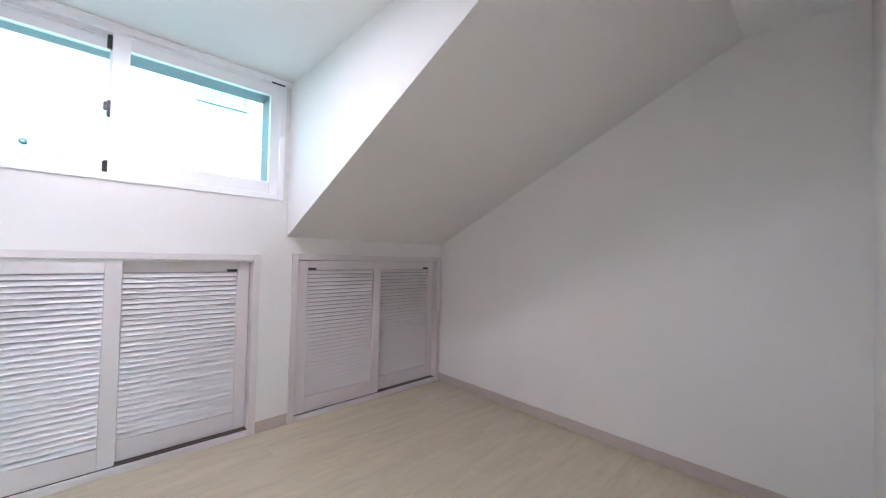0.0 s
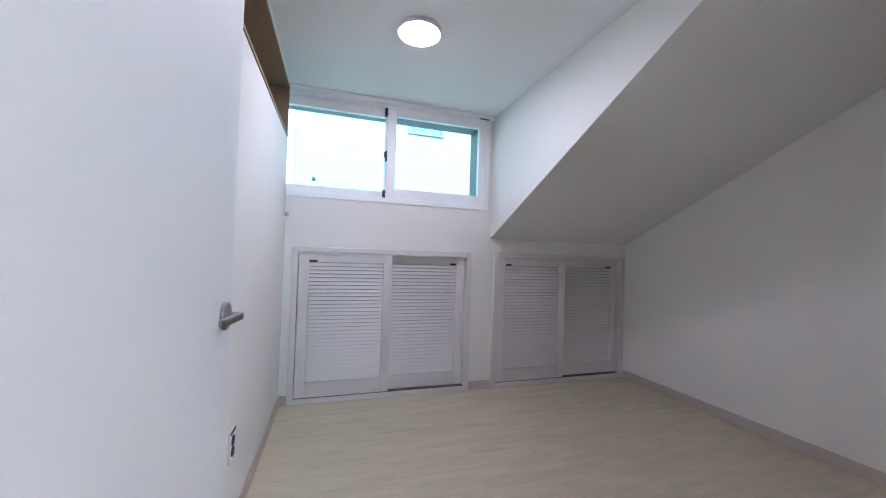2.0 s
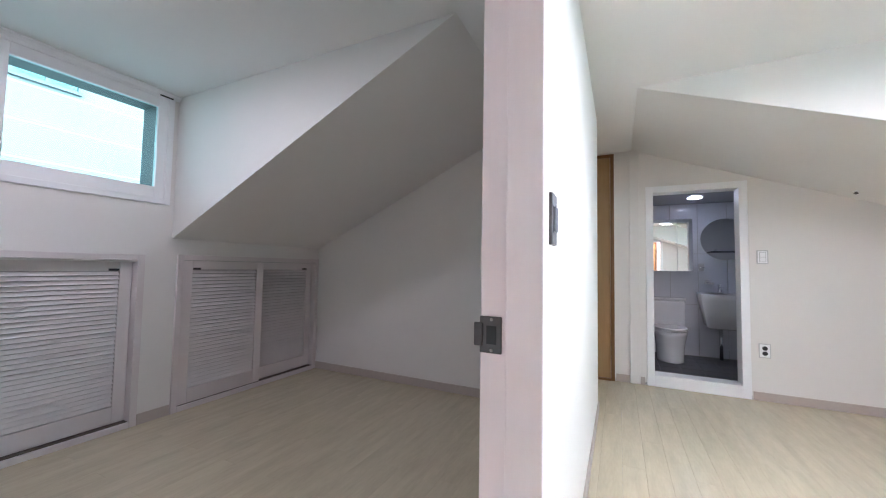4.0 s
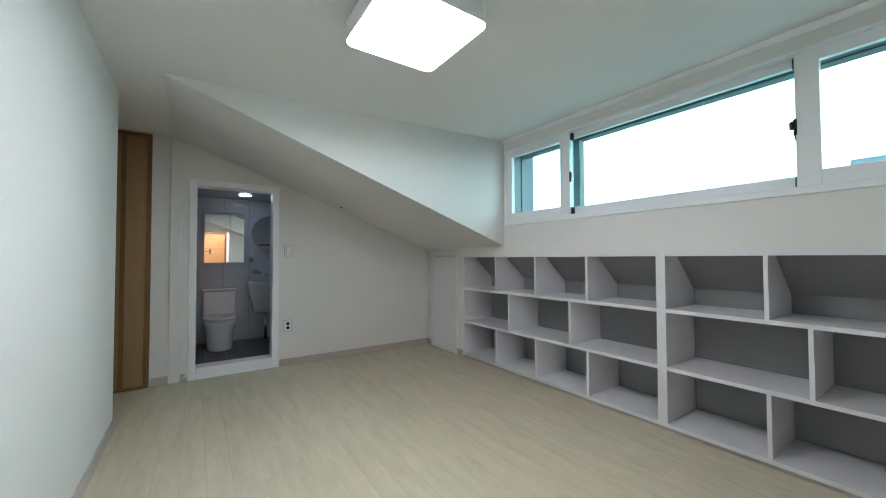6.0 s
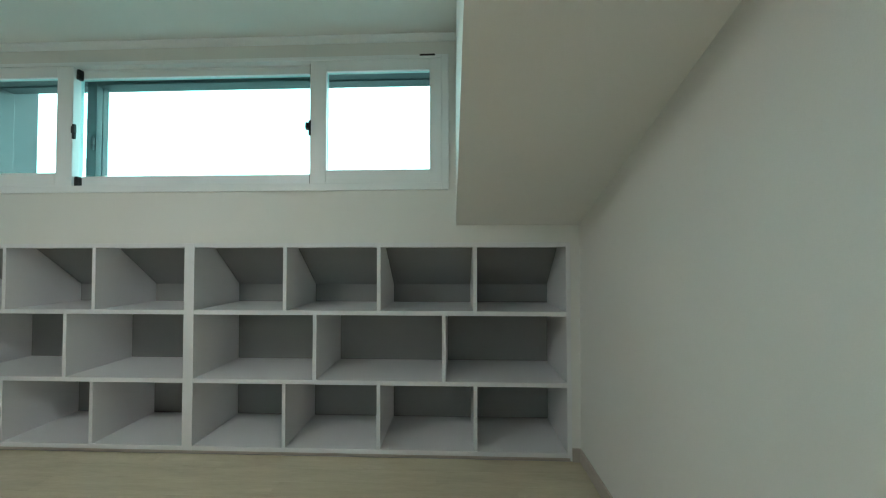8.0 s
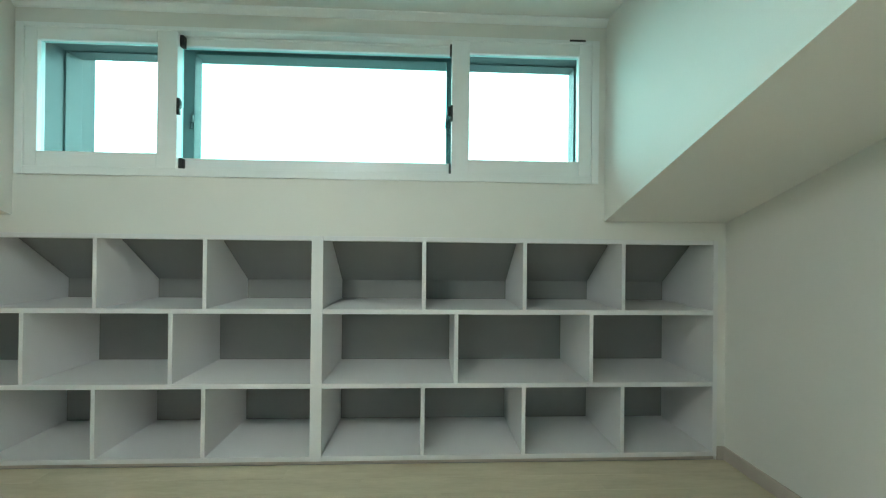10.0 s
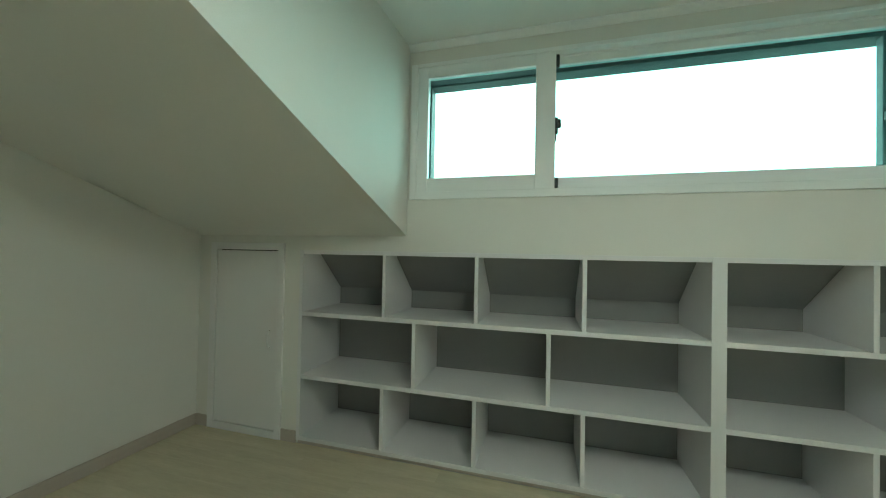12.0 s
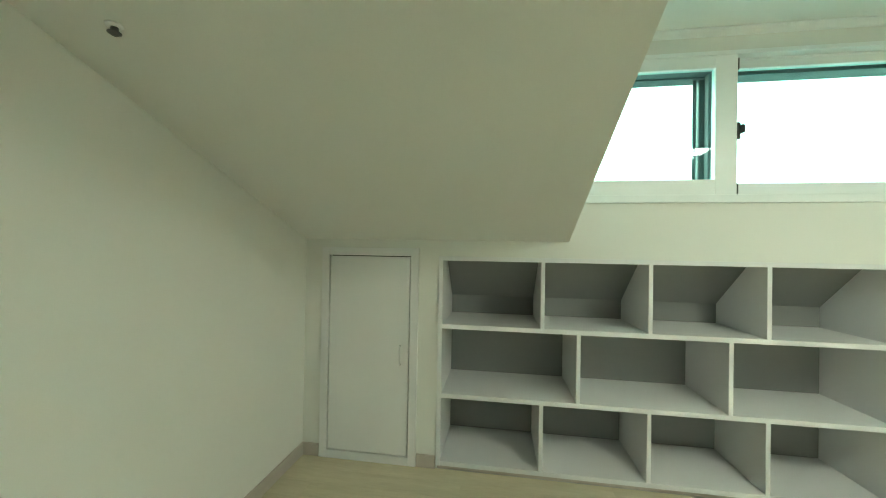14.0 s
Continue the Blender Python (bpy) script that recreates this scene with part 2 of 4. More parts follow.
# ---------------------------------------------------------------- plan
CEIL_A, CEIL_A_WIN, CEIL_B = 2.412, 2.456, 2.432   # the dormer ceiling rises a little to the window
X_WEST, X_EAST = 0.23, 5.665            # main room
Y_PART, Y_PART_B = 3.21, 3.33           # partition, both faces
X_B0, X_B1, Y_B = 1.298, 4.515, 6.13     # small room
X_ALC, Y_ALC = 4.70, 4.40               # alcove beside the small room
SHELF = (0.283, 4.828, 1.237)
WIN_A = (0.975, 4.083, 1.545, 2.342)
WIN_B = (1.14, 2.965, 1.585, 2.402)

# ---------------------------------------------------------------- structure
floor = tagged(boxes("floor", GROUT, None, (X_WEST - 0.12, X_EAST + 0.13, -0.14, Y_B + 0.15, -0.15, -0.009), bevel=0), "pale oak laminate floor in narrow planks", "floor", kind="structure")
wall("wall_south", WALLPAPER, "x", 0.0, -0.16, X_WEST - 0.13, X_EAST + 0.14, 0, 2.6,
     [(SHELF[0] + 0.004, SHELF[1] - 0.004, 0, SHELF[2] - 0.004), (WIN_A[0] + 0.02, WIN_A[1] - 0.02, WIN_A[2] + 0.02, WIN_A[3] - 0.02), (4.965, 5.535, 0, 1.265)])
wall("wall_east", WALLPAPER, "y", X_EAST, X_EAST + 0.14, 0, Y_ALC + 0.14, 0, 2.6, [(1.995, 2.765, 0, 1.98)])
wall("wall_west", WALLPAPER, "y", X_WEST, X_WEST - 0.13, 0, Y_PART, 0, 2.6, [(1.90, 2.82, 0, 2.06)])
wall("partition_wall", WALLPAPER, "x", Y_PART, Y_PART_B, X_WEST - 0.13, X_ALC, 0, 2.6, [(1.30, 2.235, 0, 2.11)])
wall("wall_alcove_side", WALLPAPER, "y", X_ALC, X_B1, Y_PART_B, Y_B, 0, 2.6)
wall("wall_alcove_end", WALLPAPER, "x", Y_ALC, Y_ALC + 0.14, X_ALC, X_EAST, 0, 2.6)
wall("wall_north", WALLPAPER, "x", Y_B, Y_B + 0.15, X_B0 - 0.3, X_ALC, 0, 2.6,
     [(1.40, 2.785, 0, 1.15), (3.08, 4.475, 0, 1.17), (WIN_B[0] + 0.02, WIN_B[1] - 0.02, WIN_B[2] + 0.02, WIN_B[3] - 0.02)])
NICHE = (3.55, 6.03, 1.998, 2.375)
wall("wall_small_room_west", WALLPAPER, "y", X_B0, X_B0 - 0.3, Y_PART_B, Y_B, 0, 2.6, [NICHE, (6.055, Y_B, 1.46, CEIL_B)])
MAIN_CEILING = [(0.0, CEIL_A_WIN), (2.9, CEIL_A), (Y_PART, CEIL_A), (Y_PART, CEIL_A + 0.15), (0.0, CEIL_A + 0.15)]
tagged(prism("ceiling_main", CEILING_PAPER, None, MAIN_CEILING, X_WEST, X_EAST), "flat white papered ceiling", "ceiling", kind="structure")
tagged(boxes("ceiling_alcove", CEILING_PAPER, None, (X_ALC, X_EAST, Y_PART, Y_ALC, CEIL_A, CEIL_A + 0.15), bevel=0), "flat white papered ceiling", "ceiling", kind="structure")
tagged(boxes("ceiling_small_room", CEILING_PAPER, None, (X_B0 - 0.12, X_B1, Y_PART_B, Y_B, CEIL_B, CEIL_B + 0.12), bevel=0), "flat white papered ceiling", "ceiling", kind="structure")


def slope_block(name, outline, cheek, end, wall_y, top_y):
    """A sloping ceiling with its dormer cheek; the cheek splays from the window wall to the ridge."""
    bm = bmesh.new()
    cheek_x = [cheek[0] + (cheek[1] - cheek[0]) * (p - wall_y) / (top_y - wall_y) for p, q in outline]
    lo = [bm.verts.new((x, p, q)) for x, (p, q) in zip(cheek_x, outline)]
    hi = [bm.verts.new((end, p, q)) for p, q in outline]
    bm.faces.new(lo)
    bm.faces.new(hi[::-1])
    for k in range(len(lo)):
        bm.faces.new((lo[k], lo[k - 1], hi[k - 1], hi[k]))
    return finish(name, bm, WALLPAPER)


SLOPE_A = [(0.0, 1.330), (2.926, CEIL_A - 0.001), (2.926, CEIL_A + 0.05), (0.0, CEIL_A + 0.06)]
slope_block("ceiling_slope_east", SLOPE_A, (4.098, 4.186), X_EAST, 0.0, 2.926)
slope_block("ceiling_slope_west", [(0.0, 1.338), *SLOPE_A[1:]], (0.934, 0.874), X_WEST, 0.0, 2.926)
slope_block("ceiling_slope_small_room", [(Y_B, 1.335), (Y_B, CEIL_B + 0.03), (3.78, CEIL_B + 0.03), (3.78, CEIL_B - 0.001)], (2.998, 3.01), X_B1, Y_B, 3.78)
for n in ("ceiling_slope_east", "ceiling_slope_west", "ceiling_slope_small_room"):
    tagged(bpy.data.objects[n], "sloping white papered attic ceiling with dormer cheek", "ceiling", kind="structure")

# mouldings where the dormer ceilings meet the window walls
COVE = [(0.0, 0.0), (0.034, 0.0), (0.034, -0.008), (0.020, -0.016), (0.010, -0.030), (0.0, -0.034)]
tagged(prism("trim_dormer_main", PVC, None, [(p, CEIL_A_WIN + q) for p, q in COVE], 0.935, 4.097), "thin white ceiling moulding", "trim", kind="structure")
tagged(prism("trim_dormer_small", PVC, None, [(Y_B - p, CEIL_B + q) for p, q in COVE], X_B0, 2.997), "thin white ceiling moulding", "trim", kind="structure")


def baseboard(name, along, face, runs, side):
    """Skirting on a wall face; side is +1 or -1, the way out of the wall."""
    bm = bmesh.new()
    for a, b in runs:
        lo, hi = sorted((face, face + side * 0.010))
        if along == "x":
            add_box(bm, a, b, lo, hi, 0.0, 0.075, 0.002)
        else:
            add_box(bm, lo, hi, a, b, 0.0, 0.075, 0.002)
    return tagged(finish(name, bm, BASE), "beige wood-film skirting board", "skirting", kind="structure")


baseboard("baseboard_south", "x", 0.0, [(X_WEST + 0.011, SHELF[0] - 0.003), (SHELF[1] + 0.003, 4.945), (5.555, X_EAST - 0.011)], 1)
baseboard("baseboard_east", "y", X_EAST, [(0.0, 1.955), (2.815, 2.855), (2.952, 3.08)], -1)
baseboard("baseboard_west", "y", X_WEST, [(0.0, 1.86), (2.86, Y_PART)], 1)
baseboard("baseboard_partition", "x", Y_PART, [(X_WEST + 0.011, 1.235), (2.275, X_ALC)], -1)
baseboard("baseboard_alcove", "y", X_ALC, [(Y_PART, Y_ALC)], 1)
baseboard("baseboard_small_north", "x", Y_B, [(X_B0 + 0.011, 1.355), (2.828, 3.035)], -1)
baseboard("baseboard_small_east", "y", X_B1, [(Y_PART_B, Y_B)], -1)
baseboard("baseboard_small_west", "y", X_B0, [(Y_PART_B + 0.03, Y_B)], 1)
baseboard("baseboard_small_south", "x", Y_PART_B, [(2.31, X_B1 - 0.011)], 1)
tagged(boxes("trim_pilaster", WALLPAPER, None, (X_EAST - 0.018, X_EAST - 0.001, 2.858, 2.948, 0, CEIL_A), bevel=0.003), "narrow white papered pilaster", "trim", kind="structure")


# ---------------------------------------------------------------- windows
def sash(name, parent, x0, x1, z0, z1, y0, y1, w, low, high, glass, paint=PVC, w_end=None):
    """A framed pane; w and w_end are the stiles at x0 and at x1."""
    e = w_end or w
    bars = [(x0, x0 + w, y0, y1, z0, z1), (x1 - e, x1, y0, y1, z0, z1), (x0 + w, x1 - e, y0, y1, z0, z0 + low), (x0 + w, x1 - e, y0, y1, z1 - high, z1)]
    s = boxes(name, paint, parent, *bars, bevel=0.003)
    ym = (y0 + y1) / 2
    boxes("pane", glass, s, (x0 + w - 0.005, x1 - e + 0.005, ym - 0.003, ym + 0.003, z0 + low - 0.005, z1 - high + 0.005), bevel=0)
    return s


def latch(parent, x, y, z, out, way):
    """A small dark crescent latch with its lever."""
    bm = bmesh.new()
    add_box(bm, x - 0.008, x + 0.008, y, y + out * 0.014, z - 0.045, z + 0.045, 0.003)
    add_box(bm, x - 0.010 + way * 0.012, x + 0.010 + way * 0.012, y + out * 0.010, y + out * 0.030, z - 0.016, z + 0.030, 0.005)
    finish("latch", bm, BLACK, parent)


win = empty("window_1", "white PVC sliding double window, three panes with green tint", "window", kind="structure")
x0, x1, z0, z1 = WIN_A
boxes("frame", PVC, win, *ring_boxes(x0, x1, z0, z1, -0.055, 0.012, 0.042, 0.042, 0.0225), (x0 + 0.042, x1 - 0.042, -0.055, -0.0385, z1 - 0.036, z1 - 0.0228), bevel=0.003)
boxes("outer_frame", ALUMINIUM, win, *ring_boxes(x0 + 0.02, x1 - 0.02, z0 + 0.03, z1 - 0.025, -0.30, -0.056, 0.035, 0.040, 0.018), bevel=0.003)
boxes("outer_bead", ALUMINIUM, win, *ring_boxes(x0 + 0.054, x1 - 0.054, z0 + 0.069, z1 - 0.042, -0.215, -0.19, 0.010, 0.008, 0.010), bevel=0.002)
IZ0, IZ1 = z0 + 0.038, z1 - 0.016
LOW, HIGH = 0.085, 0.070
sash("sash", win, 3.264, x1 - 0.028, IZ0, IZ1, -0.038, 0.004, 0.104, LOW, HIGH, GLASS, w_end=0.076)
sash("sash", win, x0 + 0.028, 1.798, IZ0, IZ1, -0.038, 0.004, 0.084, LOW, HIGH, GLASS, w_end=0.098)
sash("sash", win, 1.715, 3.342, IZ0, IZ1 - 0.005, -0.085, -0.044, 0.055, 0.072, 0.052, GLASS)
sash("outer_sash", win, 1.755, 3.33, z0 + 0.07, z1 - 0.046, -0.180, -0.140, 0.066, 0.045, 0.022, CLEAR, ALUMINIUM)
boxes("slid_sash_stile", ALUMINIUM, win, (3.285, 3.345, -0.245, -0.205, z0 + 0.07, z1 - 0.046), (3.352, 3.372, -0.23, -0.22, z0 + 0.07, z1 - 0.046), bevel=0.003)
for xx, way in ((3.262, -1), (1.795, 1)):
    latch(win, xx + way * 0.004, -0.006, 1.92, 1, way)
    latch(win, 3.278 if way < 0 else 1.806, -0.138, 1.89, 1, way)
    for zz in (IZ0 + 0.035, IZ1 - 0.045):
        boxes("bumper", BLACK, win, (xx - 0.016, xx + 0.016, -0.044, -0.012, zz - 0.032, zz + 0.032) if way < 0 else (xx - 0.014, xx + 0.014, -0.044, -0.012, zz - 0.032, zz + 0.032), bevel=0.006)
boxes("vent_slot", BLACK, win, (1.055, 1.145, 0.004, 0.0135, z1 - 0.009, z1 + 0.002), bevel=0.001)

win = empty("window_2", "white PVC sliding double window, two panes with green tint", "window", kind="structure")
x0, x1, z0, z1 = WIN_B
boxes("frame", PVC, win, *ring_boxes(x0, x1, z0, z1, Y_B - 0.012, Y_B + 0.055, 0.042, 0.042, 0.0225), (x0 + 0.042, x1 - 0.042, Y_B + 0.0385, Y_B + 0.055, z1 - 0.036, z1 - 0.0228), bevel=0.003)
boxes("outer_frame", ALUMINIUM, win, *ring_boxes(x0 + 0.03, x1 - 0.03, z0 + 0.03, z1 - 0.03, Y_B + 0.056, Y_B + 0.27, 0.046, 0.04, 0.030), bevel=0.003)
IZ0, IZ1 = z0 + 0.038, z1 - 0.016
sash("sash", win, 2.045, x1 - 0.028, IZ0, IZ1, Y_B - 0.004, Y_B + 0.038, 0.075, 0.085, 0.075, GLASS)
sash("sash", win, x0 + 0.03, 2.10, IZ0, IZ1 - 0.005, Y_B + 0.044, Y_B + 0.085, 0.062, 0.062, 0.075, GLASS)
latch(win, 2.040, Y_B + 0.006, 1.97, -1, -1)
for zz in (IZ0 + 0.035, IZ1 - 0.045):
    boxes("bumper", BLACK, win, (2.024, 2.050, Y_B + 0.012, Y_B + 0.044, zz - 0.036, zz + 0.036), bevel=0.006)
boxes("vent_slot", BLACK, win, (2.86, 2.95, Y_B - 0.0135, Y_B - 0.004, z1 - 0.009, z1 + 0.002), bevel=0.001)


# ---------------------------------------------------------------- main room: built-in shelf
def bookcase():
    top = empty("bookcase", "white built-in open bookcase with staggered compartments and grey backs", "bookcase")
    x0, x1, h = SHELF
    mid, t, d = 2.515, 0.026, 0.44
    rows = (0.035, 0.427, 0.829, h - 0.012)
    boxes("plinth", BASE, top, (x0 + 0.006, x1 - 0.006, -0.03, -0.004, 0, 0.022))
    slope_z, slope_y = 0.965, -0.15

    def side(a, b):
        prism("upright", MELAMINE, top, [(0.010, 0.022), (0.010, h), (slope_y, h), (-d, slope_z), (-d, 0.022)], a, b, bevel=0.0015)

    side(x0, x0 + t)
    side(x1 - t, x1)
    side(mid - 0.031, mid + 0.031)
    for a, b in ((x0 + t, mid - 0.031), (mid + 0.031, x1 - t)):
        for z in rows[:3]:
            boxes("shelf_board", MELAMINE, top, (a, b, -d, 0.008, z - 0.013, z + 0.013), bevel=0.0015)
        boxes("top_board", MELAMINE, top, (a, b, slope_y, 0.008, h - 0.025, h), bevel=0.0015)
        fours, threes = ((0.825, 1.383, 1.940), (1.005, 1.760)) if a < 1 else ((3.108, 3.674, 4.236), (3.282, 4.040))
        for z, zz, places in ((rows[0], rows[1], fours), (rows[1], rows[2], threes)):
            for xx in places:
                boxes("divider", MELAMINE, top, (xx - 0.011, xx + 0.011, -d, 0.006, z + 0.013, zz - 0.013), bevel=0.0015)
        for xx in fours:
            z = rows[2] + 0.013
            prism("divider", MELAMINE, top, [(0.006, z), (0.006, h - 0.025), (slope_y, h - 0.025), (-d, slope_z), (-d, z)], xx - 0.011, xx + 0.011, bevel=0.0015)
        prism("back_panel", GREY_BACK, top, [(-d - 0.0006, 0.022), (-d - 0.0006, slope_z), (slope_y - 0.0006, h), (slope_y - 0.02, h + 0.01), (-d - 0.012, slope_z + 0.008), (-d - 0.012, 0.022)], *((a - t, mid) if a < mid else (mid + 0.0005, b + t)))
    return top


bookcase()
# Unseen boxes added behind bookcase and closets to block light leaking in from outside.
tagged(boxes("wall_knee_south", OUTER_WALL, None, (X_WEST - 0.13, X_EAST + 0.14, -0.62, -0.52, -0.15, 1.46), (X_WEST - 0.13, X_EAST + 0.14, -0.519, -0.161, 1.38, 1.46), (X_WEST - 0.13, X_WEST - 0.03, -0.519, -0.161, -0.15, 1.379), (X_EAST + 0.04, X_EAST + 0.14, -0.519, -0.161, -0.15, 1.379), (X_WEST - 0.029, X_EAST + 0.039, -0.519, -0.161, -0.15, -0.05), bevel=0), "unseen box added to keep outside light from leaking in", "wall", kind="structure")
tagged(boxes("wall_knee_north", OUTER_WALL, None, (X_B0 - 0.3, X_ALC, Y_B + 0.30, Y_B + 0.40, -0.15, 1.46), (X_B0 - 0.3, X_ALC, Y_B + 0.151, Y_B + 0.299, 1.38, 1.46), (X_B0 - 0.3, X_ALC, Y_B + 0.151, Y_B + 0.299, -0.15, -0.05), (X_B0 - 0.3, X_B0 - 0.2, Y_B + 0.151, Y_B + 0.299, -0.049, 1.379), (X_ALC - 0.1, X_ALC, Y_B + 0.151, Y_B + 0.299, -0.049, 1.379), bevel=0), "unseen box added to keep outside light from leaking in", "wall", kind="structure")


def access_door():
    top = empty("door_1", "low white access door with thin dark gap and bow handle, closed", "door", kind="structure")
    x0, x1, h = 4.947, 5.552, 1.281
    boxes("frame", DOOR_FILM, top, *ring_boxes(x0, x1, 0, h, -0.03, 0.014, 0.048), bevel=0.002)
    boxes("backing", BLACK, top, (x0 + 0.046, x1 - 0.046, -0.045, -0.0305, 0.046, h - 0.046), bevel=0)
    leaf = boxes("leaf", DOOR_FILM, top, (x0 + 0.0535, x1 - 0.0535, -0.03, 0.006, 0.0535, h - 0.0535), bevel=0.002)
    xx = x0 + 0.105
    pts = [(xx, 0.006 + 0.026 * math.sin(math.pi * k / 10), 0.645 + 0.055 * math.cos(math.pi * k / 10)) for k in range(11)]
    tube("handle", MELAMINE, leaf, pts, 0.0045)
    for zz in (0.59, 0.70):
        lathe("handle_screw", STEEL, leaf, [(0.005, 0.0), (0.005, 0.004), (0.003, 0.006)], (xx, 0.006, zz), "y", 12)


access_door()


def panel_lamp():
    top = empty("ceiling_lamp", "square white LED ceiling lamp with rounded corners, lit", "lamp")
    cx, cy = 2.755, 1.872
    hw, hh = 0.262, 0.256
    prism("base_plate", PVC, top, [(cx + p, cy + q) for p, q in rounded(hw * 0.8, hh * 0.8, 0.03)], CEIL_A - 0.028, CEIL_A + 0.012, "z")
    prism("body", PVC, top, [(cx + p, cy + q) for p, q in rounded(hw, hh, 0.045)], CEIL_A - 0.125, CEIL_A - 0.028, "z", bevel=0.004)
    prism("diffuser", PANEL_GLOW, top, [(cx + p, cy + q) for p, q in rounded(hw - 0.004, hh - 0.004, 0.042)], CEIL_A - 0.130, CEIL_A - 0.1255, "z")


panel_lamp()


def wall_plate(name, label, category, m, w, h, plate, parts):
    """A plate standing on a wall; parts are boxes on it in its own axes (x across, z up, y out)."""
    top = new(name)
    top.empty_display_size = 0.05
    tagged(top, label, category)
    bm = bmesh.new()
    add_box(bm, -w / 2, w / 2, 0, 0.009, -h / 2, h / 2, 0.003)
    finish("plate", bm, plate, top)
    for pn, pm, dims in parts:
        bm = bmesh.new()
        for d in dims:
            add_box(bm, *d, 0.0015)
        finish(pn, bm, pm, top)
    top.matrix_world = m
    return top


def at_east(y, z):
    return pose(X_EAST, y, z, 0, 0, 90)


wall_plate("light_switch", "white double rocker light switch on papered wall", "switch", at_east(1.868, 1.292), 0.084, 0.126, PLATE_GREY,
           [("surround", PVC, [(-0.034, 0.034, 0.009, 0.011, -0.055, 0.055)]), ("rocker_frame", PLATE_GREY, [(-0.024, 0.024, 0.011, 0.0125, -0.044, 0.044)]), ("rocker", PVC, [(-0.020, 0.020, 0.0125, 0.016, 0.002, 0.040), (-0.020, 0.020, 0.0125, 0.016, -0.040, -0.002)])])
sock = wall_plate("power_socket", "white wall socket with two black round outlets", "socket", at_east(1.868, 0.446), 0.086, 0.128, PLATE_GREY,
                  [("surround", PVC, [(-0.036, 0.036, 0.009, 0.011, -0.057, 0.057)])])
for zz in (0.023, -0.023):
    o = lathe("outlet", BLACK, sock, [(0.019, 0.0), (0.019, 0.004), (0.015, 0.004), (0.014, 0.002)], (0, 0.011, zz), "y", 20)
wall_plate("light_switch", "silver-grey light switch plate with dark edges on papered wall", "switch", pose(2.376, Y_PART, 1.281, 0, 0, 180), 0.072, 0.134, GUNMETAL,
           [("face", SWITCH_GREY, [(-0.0345, 0.0345, 0.009, 0.0105, -0.0655, 0.0655)]), ("rocker_surround", GUNMETAL, [(-0.020, 0.020, 0.0105, 0.0115, -0.034, 0.034)]), ("rocker", SWITCH_GREY, [(-0.018, 0.018, 0.0115, 0.0165, -0.032, 0.032)])])

# sprinkler head on the sloping ceiling
sp = empty("sprinkler", "small dark sprinkler head in the sloping ceiling", "sprinkler")
lathe("rosette", PVC, sp, [(0.020, 0.0), (0.018, -0.005), (0.010, -0.007)], (5.45, 1.328, 1.821), "z", 24)
lathe("head", GUNMETAL, sp, [(0.008, 0.0), (0.009, -0.014), (0.015, -0.017), (0.015, -0.020), (0.005, -0.026)], (5.45, 1.328, 1.819), "z", 20)


# ---------------------------------------------------------------- doorway between the rooms
frame_1 = empty("door_frame", "pale white door frame with dark metal strike plate", "door frame", kind="structure")
bm = bmesh.new()
for a, b in ((2.200, 2.237), (1.298, 1.335)):
    s = 1 if a > 2 else -1
    add_box(bm, a, b, Y_PART - 0.014, 3.279, 0, 2.075, 0.003)
    add_box(bm, a + 0.013 * s if s > 0 else a, b if s > 0 else b - 0.013, 3.280, Y_PART_B + 0.012, 0, 2.075, 0.002)
    add_box(bm, *((b, b + 0.034) if s > 0 else (a - 0.034, a)), Y_PART - 0.014, Y_PART - 0.0005, 0, 2.15, 0.003)
    add_box(bm, *((b, b + 0.034) if s > 0 else (a - 0.020, a)), Y_PART_B + 0.0005, Y_PART_B + 0.012, 0, 2.15, 0.003)
add_box(bm, 1.298, 2.237, Y_PART - 0.014, 3.279, 2.076, 2.108, 0.003)
add_box(bm, 1.298, 2.237, 3.280, Y_PART_B + 0.012, 2.088, 2.108, 0.002)
add_box(bm, 1.298, 2.237, Y_PART - 0.014, Y_PART - 0.0005, 2.109, 2.15, 0.002)
add_box(bm, 1.298, 2.237, Y_PART_B + 0.0005, Y_PART_B + 0.012, 2.109, 2.15, 0.002)
finish("jambs", bm, JAMB, frame_1)
st = boxes("strike_plate", GUNMETAL, frame_1, (2.2095, 2.2128, 3.290, 3.3425, 0.957, 1.041), (2.2065, 2.2128, 3.335, 3.356, 0.972, 1.026), bevel=0.002)
boxes("strike_slot", BLACK, frame_1, (2.2085, 2.2092, 3.302, 3.326, 0.978, 1.020), bevel=0)
for zz in (0.964, 1.034):
    lathe("screw", STEEL, frame_1, [(0.004, 0.0), (0.003, -0.0012)], (2.2094, 3.314, zz), "x", 10)

leaf_1 = empty("door_2", "plain white flush door standing open against the wall", "door", kind="structure")
leaf = boxes("leaf", ROOM_DOOR_FILM, leaf_1, (1.309, 1.345, 3.352, 4.225, 0.012, 2.068), bevel=0.002)
lathe("rose", STEEL, leaf_1, [(0.0345, 0.0), (0.0345, 0.007), (0.031, 0.010)], (1.345, 4.166, 0.998), "x", 36)
tube("lever_neck", STEEL, leaf_1, [(1.348, 4.163, 0.998), (1.376, 4.163, 0.998)], 0.0095)
bm = bmesh.new()
lev = [(1.380, 4.180), (1.388, 4.172), (1.390, 4.160), (1.386, 4.140), (1.376, 4.060), (1.370, 4.053), (1.363, 4.058), (1.364, 4.070), (1.371, 4.140), (1.370, 4.165), (1.373, 4.176)]
lo, hi = [[bm.verts.new((p, q, z)) for p, q in lev] for z in (0.989, 1.007)]
